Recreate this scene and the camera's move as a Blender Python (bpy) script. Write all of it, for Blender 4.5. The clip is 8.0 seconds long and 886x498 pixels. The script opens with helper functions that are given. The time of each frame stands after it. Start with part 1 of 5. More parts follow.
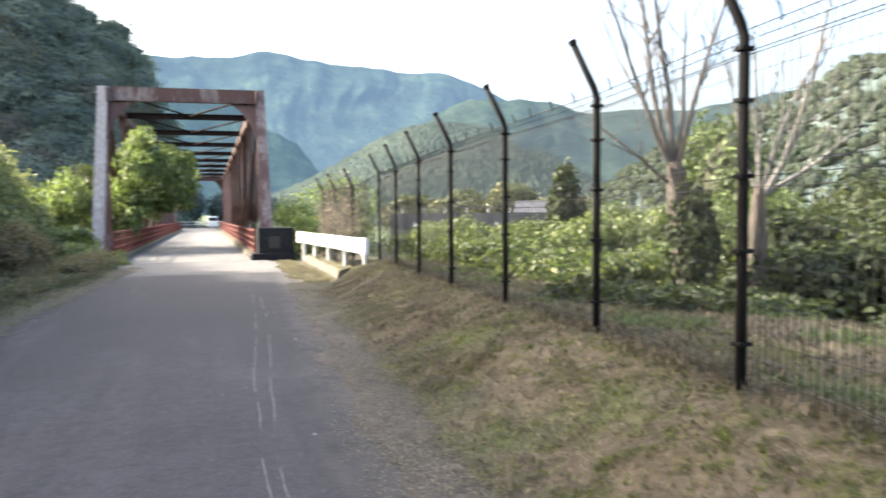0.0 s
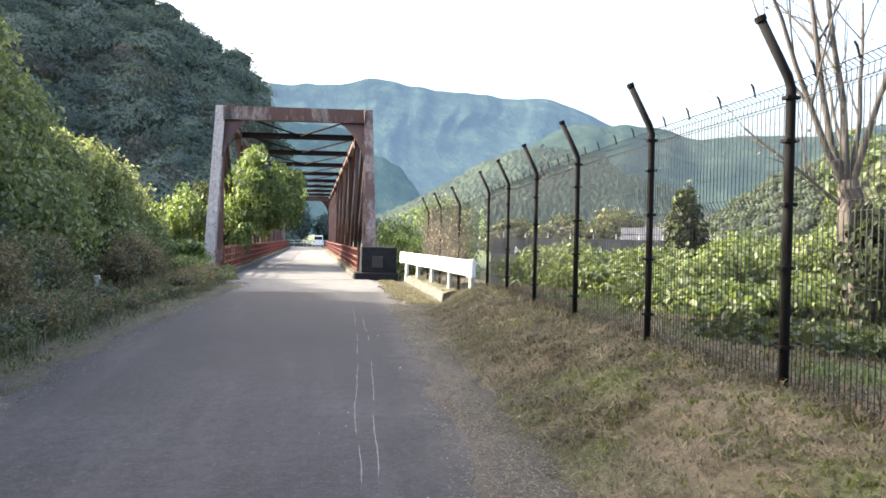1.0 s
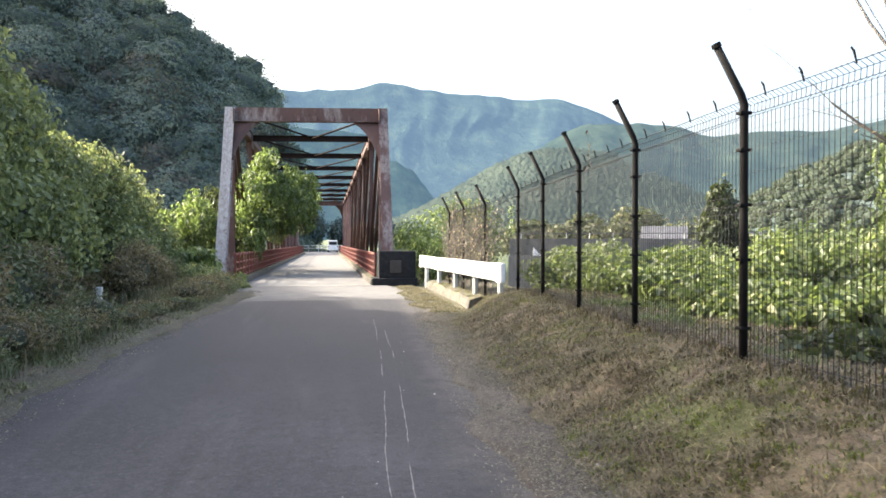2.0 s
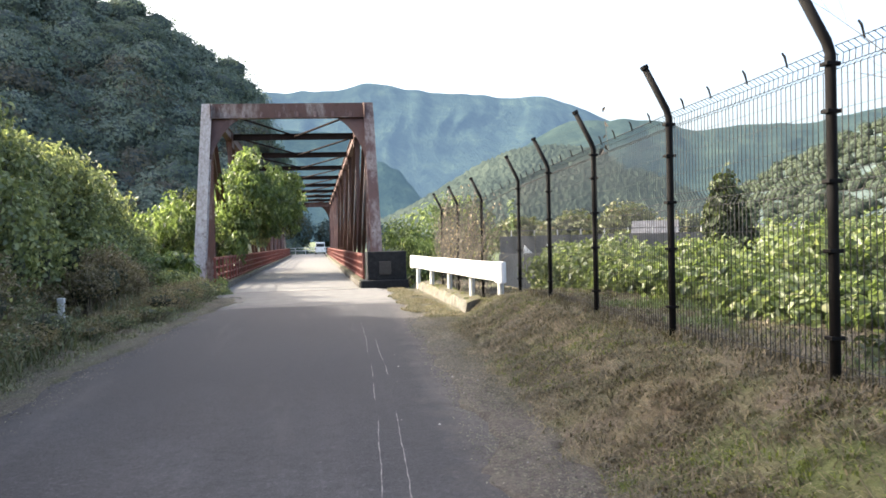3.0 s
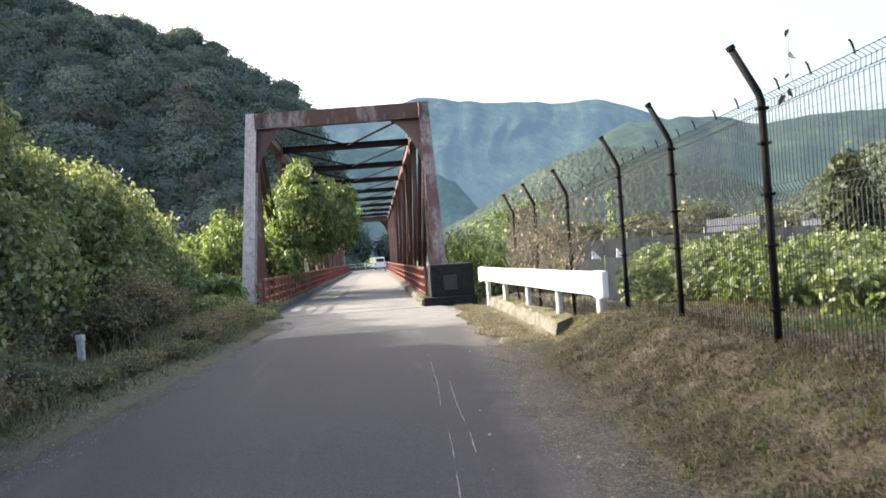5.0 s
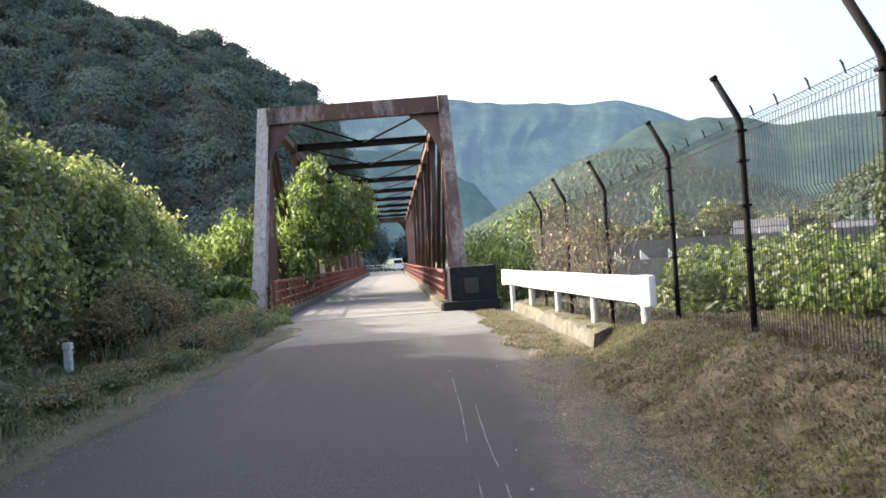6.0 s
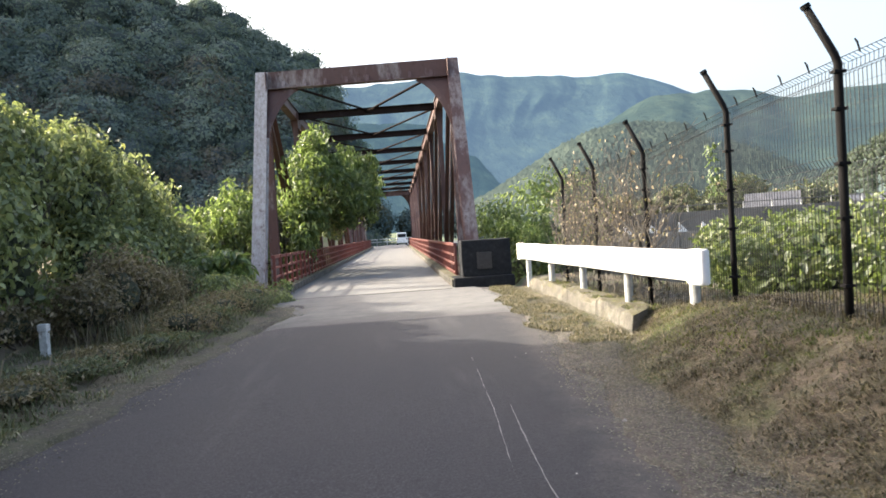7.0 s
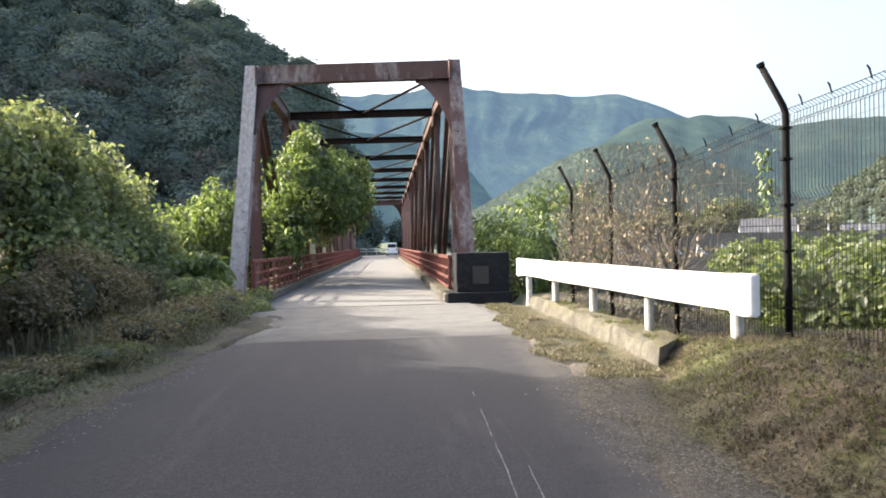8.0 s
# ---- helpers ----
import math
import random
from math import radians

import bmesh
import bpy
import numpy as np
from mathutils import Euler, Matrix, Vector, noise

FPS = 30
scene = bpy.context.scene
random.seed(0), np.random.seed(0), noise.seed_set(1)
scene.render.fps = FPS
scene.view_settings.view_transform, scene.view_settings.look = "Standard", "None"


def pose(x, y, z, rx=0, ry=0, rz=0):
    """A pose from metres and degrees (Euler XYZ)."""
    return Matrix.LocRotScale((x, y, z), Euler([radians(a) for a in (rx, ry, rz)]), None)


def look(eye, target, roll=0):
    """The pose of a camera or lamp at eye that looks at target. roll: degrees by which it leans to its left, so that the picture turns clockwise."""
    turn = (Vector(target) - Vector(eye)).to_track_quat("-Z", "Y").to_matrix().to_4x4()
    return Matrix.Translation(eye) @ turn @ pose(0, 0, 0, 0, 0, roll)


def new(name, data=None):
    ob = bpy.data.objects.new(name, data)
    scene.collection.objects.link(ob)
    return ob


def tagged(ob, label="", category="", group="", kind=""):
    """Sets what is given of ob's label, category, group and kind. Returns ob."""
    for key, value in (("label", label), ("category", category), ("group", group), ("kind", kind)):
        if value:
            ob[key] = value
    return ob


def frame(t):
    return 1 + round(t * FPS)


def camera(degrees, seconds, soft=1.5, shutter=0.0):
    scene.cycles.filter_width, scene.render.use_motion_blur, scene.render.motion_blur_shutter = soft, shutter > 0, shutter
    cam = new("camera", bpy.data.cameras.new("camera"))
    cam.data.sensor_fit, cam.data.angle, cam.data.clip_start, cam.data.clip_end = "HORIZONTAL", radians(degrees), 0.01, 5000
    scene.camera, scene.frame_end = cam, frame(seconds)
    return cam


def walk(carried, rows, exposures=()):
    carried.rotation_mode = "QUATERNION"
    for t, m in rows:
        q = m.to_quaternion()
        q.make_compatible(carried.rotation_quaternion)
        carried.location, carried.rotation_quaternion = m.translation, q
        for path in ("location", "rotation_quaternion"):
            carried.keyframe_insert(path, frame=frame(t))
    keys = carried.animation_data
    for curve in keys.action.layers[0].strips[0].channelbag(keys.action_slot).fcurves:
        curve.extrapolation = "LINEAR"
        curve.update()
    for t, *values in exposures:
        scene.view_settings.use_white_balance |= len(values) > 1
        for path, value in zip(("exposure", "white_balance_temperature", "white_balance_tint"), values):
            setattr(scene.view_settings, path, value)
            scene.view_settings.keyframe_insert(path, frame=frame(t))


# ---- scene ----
cam = camera(66.8, 8.0, 1.65, 0.2)
PATH = [
    (0, (0.221, -0.003, 1.44), (0.903, 1.875, 1.343), -0.5),
    (0.2, (0.244, 0.201, 1.455), (0.647, 2.16, 1.354), -0.3),
    (0.3, (0.251, 0.295, 1.457), (0.526, 2.273, 1.355), -0.3),
    (0.5, (0.234, 0.484, 1.42), (0.362, 2.478, 1.331), 0.2),
    (0.7, (0.225, 0.689, 1.388), (0.455, 2.675, 1.328), 1.3),
    (1, (0.253, 0.943, 1.374), (0.655, 2.902, 1.348), 1.1),
    (1.5, (0.298, 1.533, 1.369), (0.597, 3.51, 1.346), 0.5),
    (1.7, (0.251, 1.757, 1.368), (0.598, 3.726, 1.352), 0.5),
    (2.8, (0.309, 2.967, 1.343), (0.68, 4.932, 1.32), -0.8),
    (3, (0.345, 3.188, 1.341), (0.74, 5.148, 1.321), -1.3),
    (3.5, (0.432, 3.818, 1.344), (0.808, 5.782, 1.303), -2.6),
    (4, (0.408, 4.395, 1.332), (0.777, 6.361, 1.297), -2.5),
    (4.5, (0.481, 4.983, 1.353), (0.709, 6.97, 1.347), -3.2),
    (5, (0.484, 5.54, 1.334), (0.707, 7.527, 1.354), -3.9),
    (5.2, (0.483, 5.758, 1.35), (0.634, 7.752, 1.38), -4.4),
    (6.3, (0.556, 6.987, 1.328), (0.728, 8.98, 1.353), -3.5),
    (6.5, (0.522, 7.208, 1.322), (0.668, 9.203, 1.323), -3.5),
    (7, (0.438, 7.728, 1.321), (0.594, 9.721, 1.273), -3.7),
    (7.5, (0.403, 8.309, 1.347), (0.428, 10.308, 1.313), -2.3),
    (8, (0.425, 8.877, 1.288), (0.614, 10.868, 1.276), -1.2),
]
walk(cam, [(t, look(e, g, r)) for t, e, g, r in PATH], [(0.0, 2.71, 6560, 9), (2.0, 2.58, 6560, 9), (8.0, 2.26, 6540, 9)])

# ---------------- world, sun, exposure ----------------
SUN = Vector((-1.7, 0.85, 1.0)).normalized()          # towards the sun
world = bpy.data.worlds.new("sky_world")
scene.world = world
world.use_nodes = True
wn = world.node_tree
sky = wn.nodes.new("ShaderNodeTexSky")
sky.sky_type = "NISHITA"
sky.sun_disc = False
sky.sun_elevation = math.asin(SUN.z)
sky.sun_rotation = math.atan2(SUN.x, SUN.y)
sky.air_density, sky.dust_density, sky.ozone_density = 1.0, 8.5, 1.0
bg = wn.nodes["Background"]
bg.inputs["Strength"].default_value = 0.15
wn.links.new(sky.outputs[0], bg.inputs["Color"])
sun = new("sun", bpy.data.lights.new("sun", "SUN"))
sun.data.energy, sun.data.angle, sun.data.color = 2.7, radians(0.6), (1.0, 0.93, 0.80)
sun.matrix_world = look(SUN * 60, (0, 0, 0))


# ---------------- materials ----------------
class Mat:
    """A node material under construction."""

    def __init__(self, name, rough=0.8, metal=0.0):
        self.m = bpy.data.materials.new(name)
        self.m.use_nodes = True
        self.t = self.m.node_tree
        self.b = self.t.nodes["Principled BSDF"]
        self.b.inputs["Roughness"].default_value = rough
        self.b.inputs["Metallic"].default_value = metal
        self.co = self.n("ShaderNodeTexCoord").outputs["Object"]
        self.pos = self.n("ShaderNodeNewGeometry").outputs["Position"]

    def n(self, kind, **values):
        node = self.t.nodes.new(kind)
        for key, value in values.items():
            node.inputs[key.replace("_", " ")].default_value = value
        return node

    def link(self, a, b):
        self.t.links.new(a, b)

    def noise(self, scale, detail=4.0, rough=0.55, stretch=None, src=None, distort=0.0):
        tex = self.n("ShaderNodeTexNoise", Scale=scale, Detail=detail, Roughness=rough, Distortion=distort)
        src = src or self.pos
        if stretch:
            mp = self.n("ShaderNodeMapping", Scale=stretch)
            self.link(src, mp.inputs["Vector"])
            src = mp.outputs[0]
        self.link(src, tex.inputs["Vector"])
        return tex.outputs["Fac"]

    def ramp(self, fac, stops):
        r = self.n("ShaderNodeValToRGB")
        el = r.color_ramp.elements
        while len(el) < len(stops):
            el.new(0.5)
        for e, (p, c) in zip(el, stops):
            e.position = p
            e.color = (*c, 1) if len(c) == 3 else c
        self.link(fac, r.inputs["Fac"])
        return r.outputs["Color"]

    def step(self, fac, lo, hi):
        r = self.n("ShaderNodeMapRange", From_Min=lo, From_Max=hi)
        r.clamp = True
        self.link(fac, r.inputs["Value"])
        return r.outputs["Result"]

    def mix(self, fac, a, b):
        x = self.n("ShaderNodeMix")
        x.data_type = "RGBA"
        if isinstance(fac, float):
            x.inputs[0].default_value = fac
        else:
            self.link(fac, x.inputs[0])
        for sock, v in ((x.inputs[6], a), (x.inputs[7], b)):
            if isinstance(v, tuple):
                sock.default_value = (*v, 1)
            else:
                self.link(v, sock)
        return x.outputs[2]

    def math(self, op, a, b):
        x = self.n("ShaderNodeMath")
        x.operation = op
        for sock, v in ((x.inputs[0], a), (x.inputs[1], b)):
            if isinstance(v, (int, float)):
                sock.default_value = v
            else:
                self.link(v, sock)
        return x.outputs[0]

    def axis(self, i):
        s = self.n("ShaderNodeSeparateXYZ")
        self.link(self.pos, s.inputs[0])
        return s.outputs[i]

    def color(self, c):
        if isinstance(c, tuple):
            self.b.inputs["Base Color"].default_value = (*c, 1)
        else:
            self.link(c, self.b.inputs["Base Color"])
        return self

    def bump(self, fac, dist, strength=1.0):
        bp = self.n("ShaderNodeBump", Strength=strength, Distance=dist)
        self.link(fac, bp.inputs["Height"])
        self.link(bp.outputs[0], self.b.inputs["Normal"])
        return self

    def rough(self, fac, lo, hi):
        r = self.n("ShaderNodeMapRange", To_Min=lo, To_Max=hi)
        self.link(fac, r.inputs["Value"])
        self.link(r.outputs[0], self.b.inputs["Roughness"])
        return self


def leaf_material(name, dark, mid, light, glow=0.45, yellow=None, gloss=0.4, patches=0.9):
    """Leaves: colour varies leaf by leaf, light passes through the blade."""
    m = Mat(name, 0.5)
    m.b.inputs["Specular IOR Level"].default_value = gloss
    geo = m.n("ShaderNodeNewGeometry")
    stops = [(0.0, dark), (0.45, mid), (0.9, light)]
    if yellow:
        stops.append((0.97, yellow))
    col = m.ramp(geo.outputs["Random Per Island"], stops)
    patch = m.ramp(m.noise(patches, 3), [(0.3, (0.62, 0.66, 0.62)), (0.7, (1.12, 1.1, 1.0))])
    mul = m.n("ShaderNodeMix")
    mul.data_type, mul.blend_type = "RGBA", "MULTIPLY"
    mul.inputs[0].default_value = 1.0
    m.link(col, mul.inputs[6])
    m.link(patch, mul.inputs[7])
    m.color(mul.outputs[2])
    tr = m.n("ShaderNodeBsdfTranslucent")
    warm = m.mix(0.25, mul.outputs[2], (0.34, 0.42, 0.07))
    m.link(warm, tr.inputs["Color"])
    ms = m.n("ShaderNodeMixShader", Fac=glow)
    m.link(m.b.outputs[0], ms.inputs[1])
    m.link(tr.outputs[0], ms.inputs[2])
    m.link(ms.outputs[0], m.t.nodes["Material Output"].inputs["Surface"])
    return m.m


def make_materials():
    M = {}
    # asphalt: worn, fine aggregate, paler tyre tracks, old patches, a far stretch darkened for shade
    m = Mat("asphalt", 0.85)
    grain = m.noise(60, 4, 0.8)
    coarse = m.noise(24, 5, 0.8)
    blotch = m.noise(0.45, 6, 0.62)
    streak = m.noise(0.9, 5, 0.62, stretch=(2.4, 0.10, 1))
    base = m.ramp(blotch, [(0.32, (0.019, 0.0175, 0.0205)), (0.5, (0.0378, 0.0376, 0.0415)), (0.68, (0.063, 0.063, 0.069))])
    base = m.mix(m.math("MULTIPLY", m.step(streak, 0.48, 0.72), 0.45), base, (0.0819, 0.0764, 0.0819))
    base = m.mix(m.math("MULTIPLY", m.step(m.noise(1.4, 6, 0.7, stretch=(1.6, 0.3, 1)), 0.54, 0.66), 0.45), base, (0.0285, 0.0267, 0.0302))
    base = m.mix(m.math("MULTIPLY", m.step(coarse, 0.54, 0.66), 0.5), base, (0.1288, 0.1251, 0.1326))
    base = m.mix(m.math("MULTIPLY", m.step(grain, 0.56, 0.7), 0.5), base, (0.1564, 0.1527, 0.1619))
    base = m.mix(m.math("MULTIPLY", m.step(grain, 0.46, 0.36), 0.5), base, (0.0175, 0.0166, 0.0195))
    mott = m.noise(9, 6, 0.8)
    base = m.mix(m.math("MULTIPLY", m.step(mott, 0.5, 0.36), 0.6), base, (0.0184, 0.0175, 0.0215))
    base = m.mix(m.math("MULTIPLY", m.step(mott, 0.56, 0.68), 0.35), base, (0.0966, 0.0920, 0.0995))
    # tree shade on the lane, painted as a bluish dark tone from about y 8
    patch = m.step(m.math("ADD", m.axis(1), m.math("MULTIPLY", m.noise(0.8, 6, 0.7), 5.0)), 9.0, 12.5)
    base = m.mix(m.math("MULTIPLY", patch, 0.8), base, m.ramp(grain, [(0.36, (0.0083, 0.0075, 0.0095)), (0.52, (0.0195, 0.0180, 0.0223)), (0.68, (0.0638, 0.0615, 0.0684))]))
    side = m.step(m.math("ADD", m.axis(0), m.math("MULTIPLY", m.noise(1.3, 6, 0.75), 0.9)), 1.1, 1.95)
    base = m.mix(m.math("MULTIPLY", side, 0.36), base, m.ramp(m.noise(85, 3, 0.8), [(0.36, (0.010, 0.0095, 0.0105)), (0.55, (0.030, 0.028, 0.029)), (0.70, (0.085, 0.080, 0.076))]))
    base = m.mix(0.04, base, (0.0, 0.0, 0.012))
    dust = m.step(m.noise(0.7, 6, 0.7, stretch=(1.8, 0.25, 1)), 0.55, 0.75)
    base = m.mix(m.math("MULTIPLY", dust, 0.4), base, (0.105, 0.098, 0.094))
    # soil and straw trodden over the frayed right edge
    edge = m.math("SUBTRACT", m.axis(0), m.math("MULTIPLY", m.axis(1), 0.08))
    soil = m.ramp(m.noise(34, 6, 0.8), [(0.3, (0.048, 0.042, 0.037)), (0.52, (0.108, 0.094, 0.080)), (0.72, (0.220, 0.192, 0.160))])
    base = m.mix(m.math("MULTIPLY", m.step(m.math("ADD", edge, m.math("MULTIPLY", m.noise(2.3, 7, 0.78), 1.1)), 1.1, 1.7), 0.9), base, soil)
    m.b.inputs["Specular IOR Level"].default_value = 0.42
    m.color(base).bump(coarse, 0.012, 1.0).rough(blotch, 0.72, 0.95)
    M["asphalt"] = m.m
    m = Mat("crack_filler", 0.9)
    m.color(m.ramp(m.noise(12, 4), [(0.3, (0.09, 0.086, 0.085)), (0.7, (0.24, 0.23, 0.22))]))
    M["crack"] = m.m
    # old concrete
    m = Mat("deck_concrete", 0.88)
    f = m.noise(3.5, 6, 0.65)
    c = m.ramp(f, [(0.25, (0.117, 0.113, 0.106)), (0.7, (0.194, 0.187, 0.176))])
    c = m.mix(m.math("MULTIPLY", m.step(m.noise(0.7, 5, 0.6, stretch=(1.5, 0.4, 1)), 0.5, 0.75), 0.5), c, (0.153, 0.144, 0.131))
    m.color(c).bump(m.noise(60, 4, 0.7), 0.004, 0.5)
    M["deck"] = m.m
    m = Mat("approach_concrete", 0.9)
    f = m.noise(2.6, 6, 0.7)
    c = m.ramp(f, [(0.3, (0.085, 0.082, 0.079)), (0.7, (0.150, 0.145, 0.138))])
    # darker, asphalt-like tone before about y 19, paler beyond
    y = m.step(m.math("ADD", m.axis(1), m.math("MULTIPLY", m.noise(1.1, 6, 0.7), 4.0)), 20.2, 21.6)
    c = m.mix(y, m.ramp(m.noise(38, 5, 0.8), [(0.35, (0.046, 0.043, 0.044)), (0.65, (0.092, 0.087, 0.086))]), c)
    m.color(c).bump(m.noise(45, 5, 0.75), 0.008, 0.6)
    M["approach"] = m.m
    m = Mat("kerb_concrete", 0.9)
    f = m.noise(6, 6, 0.7)
    c = m.ramp(f, [(0.25, (0.046, 0.041, 0.034)), (0.5, (0.110, 0.100, 0.082)), (0.75, (0.200, 0.187, 0.160))])
    moss = m.step(m.noise(3.5, 5, 0.7), 0.36, 0.56)
    up = m.n("ShaderNodeNewGeometry")
    sep = m.n("ShaderNodeSeparateXYZ")
    m.link(up.outputs["Normal"], sep.inputs[0])
    c = m.mix(m.math("MULTIPLY", moss, m.step(sep.outputs[2], 0.2, 0.9)), c, m.ramp(m.noise(9, 5, 0.7), [(0.35, (0.085, 0.066, 0.04)), (0.6, (0.10, 0.095, 0.035)), (0.75, (0.15, 0.16, 0.03))]))
    m.color(c).bump(m.noise(25, 6, 0.75), 0.03, 0.9)
    M["kerb"] = m.m
    m = Mat("blackened_stone", 0.9)
    m.b.inputs["Specular IOR Level"].default_value = 0.2
    f = m.noise(7, 6, 0.7)
    c = m.ramp(f, [(0.3, (0.008, 0.009, 0.011)), (0.6, (0.018, 0.019, 0.022)), (0.88, (0.05, 0.05, 0.052))])
    m.color(c).bump(f, 0.012, 0.6)
    M["blackstone"] = m.m
    m = Mat("plaque_stone", 0.6)
    m.color(m.ramp(m.noise(14, 5), [(0.3, (0.009, 0.009, 0.011)), (0.7, (0.022, 0.022, 0.025))])).bump(m.noise(40, 3), 0.004)
    M["plaque"] = m.m
    # red lead paint on steel, weathered to pink-grey and rust
    def steel(name, red, pale, rust, amount, sheen=(0.45, 0.85)):
        m = Mat(name, 0.6)
        m.b.inputs["Specular IOR Level"].default_value = 0.4 if sheen[0] < 0.6 else 0.03
        f = m.noise(1.6, 6, 0.65, stretch=(1, 1, 0.35))
        fine = m.noise(11, 6, 0.75, stretch=(1, 1, 0.3))
        c = m.ramp(fine, [(0.3, red), (0.75, tuple(v * 1.45 for v in red))])
        c = m.mix(m.math("MULTIPLY", m.step(f, 0.62 - amount, 0.72 - amount), m.step(fine, 0.3, 0.62)), c, pale)
        c = m.mix(m.step(m.noise(5.0, 6, 0.75), 0.57, 0.68), c, rust)
        m.color(c).bump(fine, 0.004, 0.6).rough(fine, *sheen)
        return m.m
    M["truss"] = steel("truss_paint", (0.058, 0.029, 0.025), (0.150, 0.112, 0.104), (0.056, 0.021, 0.015), 0.06)
    M["truss_grey"] = steel("faded_truss_paint", (0.076, 0.041, 0.036), (0.250, 0.215, 0.205), (0.060, 0.026, 0.019), 0.15)
    # truss paint darkened to hold the shade on the top bracing
    M["truss_dark"] = steel("shaded_brace_paint", (0.017, 0.012, 0.011), (0.030, 0.025, 0.024), (0.012, 0.009, 0.008), 0.05, (0.85, 0.97))
    M["end_post"] = steel("bleached_post_paint", (0.160, 0.128, 0.120), (0.370, 0.362, 0.360), (0.095, 0.056, 0.044), 0.36)
    M["rail"] = steel("rail_paint", (0.125, 0.036, 0.028), (0.190, 0.105, 0.088), (0.064, 0.024, 0.016), 0.07)
    # white guard rail
    m = Mat("white_enamel", 0.45)
    f = m.noise(5, 6, 0.7, stretch=(1, 0.5, 2))
    c = m.ramp(f, [(0.2, (0.68, 0.68, 0.68)), (0.6, (0.78, 0.78, 0.79))])
    c = m.mix(m.step(m.noise(22, 4, 0.7), 0.70, 0.76), c, (0.34, 0.20, 0.11))
    m.color(c).bump(m.noise(2.5, 2), 0.01, 0.3)
    M["white"] = m.m
    m = Mat("galvanised_post", 0.5)
    m.color(m.ramp(m.noise(16, 5), [(0.3, (0.42, 0.43, 0.42)), (0.7, (0.62, 0.62, 0.60))]))
    M["galv"] = m.m
    # fence steel: dark brown coating, faded and rubbed
    m = Mat("dark_fence_coating", 0.85)
    m.b.inputs["Specular IOR Level"].default_value = 0.15
    f = m.noise(22, 5, 0.7)
    m.color(m.ramp(f, [(0.3, (0.007, 0.0065, 0.0065)), (0.65, (0.010, 0.009, 0.009)), (0.92, (0.024, 0.020, 0.018))])).bump(f, 0.002, 0.5)
    M["fence"] = m.m
    m = Mat("fence_wire_coating", 0.6)
    f = m.noise(30, 4)
    m.color(m.ramp(f, [(0.3, (0.008, 0.0075, 0.0075)), (0.8, (0.024, 0.022, 0.020))]))
    M["wire"] = m.m
    # earth and grass sheet
    m = Mat("ground_earth", 0.95)
    a = m.noise(1.3, 6, 0.65)
    b = m.noise(16, 5, 0.75)
    fine = m.noise(70, 4, 0.8)
    soil = m.ramp(b, [(0.3, (0.077, 0.059, 0.041)), (0.55, (0.135, 0.108, 0.077)), (0.8, (0.225, 0.189, 0.140))])
    dry = m.ramp(fine, [(0.3, (0.077, 0.063, 0.038)), (0.55, (0.153, 0.126, 0.077)), (0.8, (0.297, 0.252, 0.162))])
    c = m.mix(m.step(a, 0.42, 0.58), soil, dry)
    moss = m.ramp(b, [(0.3, (0.045, 0.063, 0.016)), (0.7, (0.108, 0.135, 0.036))])
    c = m.mix(m.math("MULTIPLY", m.step(m.noise(0.85, 4, 0.6), 0.5, 0.62), 0.8), c, moss)
    far = m.step(m.axis(1), 40, 160)
    c = m.mix(far, c, m.ramp(m.noise(0.05, 6, 0.7), [(0.3, (0.03, 0.05, 0.02)), (0.7, (0.07, 0.10, 0.035))]))
    m.color(c).bump(b, 0.05, 0.8)
    M["ground"] = m.m
    m = Mat("leaf_litter_verge", 0.95)
    b = m.noise(30, 6, 0.8)
    c = m.ramp(b, [(0.28, (0.040, 0.035, 0.031)), (0.5, (0.092, 0.079, 0.067)), (0.72, (0.195, 0.168, 0.138))])
    c = m.mix(m.math("MULTIPLY", m.step(m.noise(1.7, 6, 0.75), 0.5, 0.66), 0.6), c, (0.175, 0.150, 0.115))
    m.color(c).bump(b, 0.03, 0.9)
    M["verge"] = m.m
    m = Mat("mossy_verge", 0.95)
    b = m.noise(26, 6, 0.8)
    c = m.ramp(b, [(0.28, (0.032, 0.027, 0.019)), (0.5, (0.074, 0.063, 0.045)), (0.72, (0.155, 0.134, 0.100))])
    c = m.mix(m.math("MULTIPLY", m.step(m.noise(1.9, 6, 0.75), 0.46, 0.6), 0.5), c, m.ramp(b, [(0.3, (0.05, 0.055, 0.02)), (0.7, (0.115, 0.12, 0.05))]))
    m.color(c).bump(b, 0.03, 0.9)
    M["verge_left"] = m.m
    # woods on the hills; far slopes carry air haze in the material
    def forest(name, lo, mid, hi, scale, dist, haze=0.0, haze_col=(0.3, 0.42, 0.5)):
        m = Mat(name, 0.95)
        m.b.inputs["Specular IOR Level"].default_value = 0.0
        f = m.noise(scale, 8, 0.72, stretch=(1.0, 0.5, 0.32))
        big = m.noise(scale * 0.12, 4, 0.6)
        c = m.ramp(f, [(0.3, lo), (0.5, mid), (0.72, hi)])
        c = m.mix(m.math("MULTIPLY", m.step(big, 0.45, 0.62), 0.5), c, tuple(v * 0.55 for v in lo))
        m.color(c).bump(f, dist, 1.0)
        # even bluish emission stands in for air haze over distant slopes
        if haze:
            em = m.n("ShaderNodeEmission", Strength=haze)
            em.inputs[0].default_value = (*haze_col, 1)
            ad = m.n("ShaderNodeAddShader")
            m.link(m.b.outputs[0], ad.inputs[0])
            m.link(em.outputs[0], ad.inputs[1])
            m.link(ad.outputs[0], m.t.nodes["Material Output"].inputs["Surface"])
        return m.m
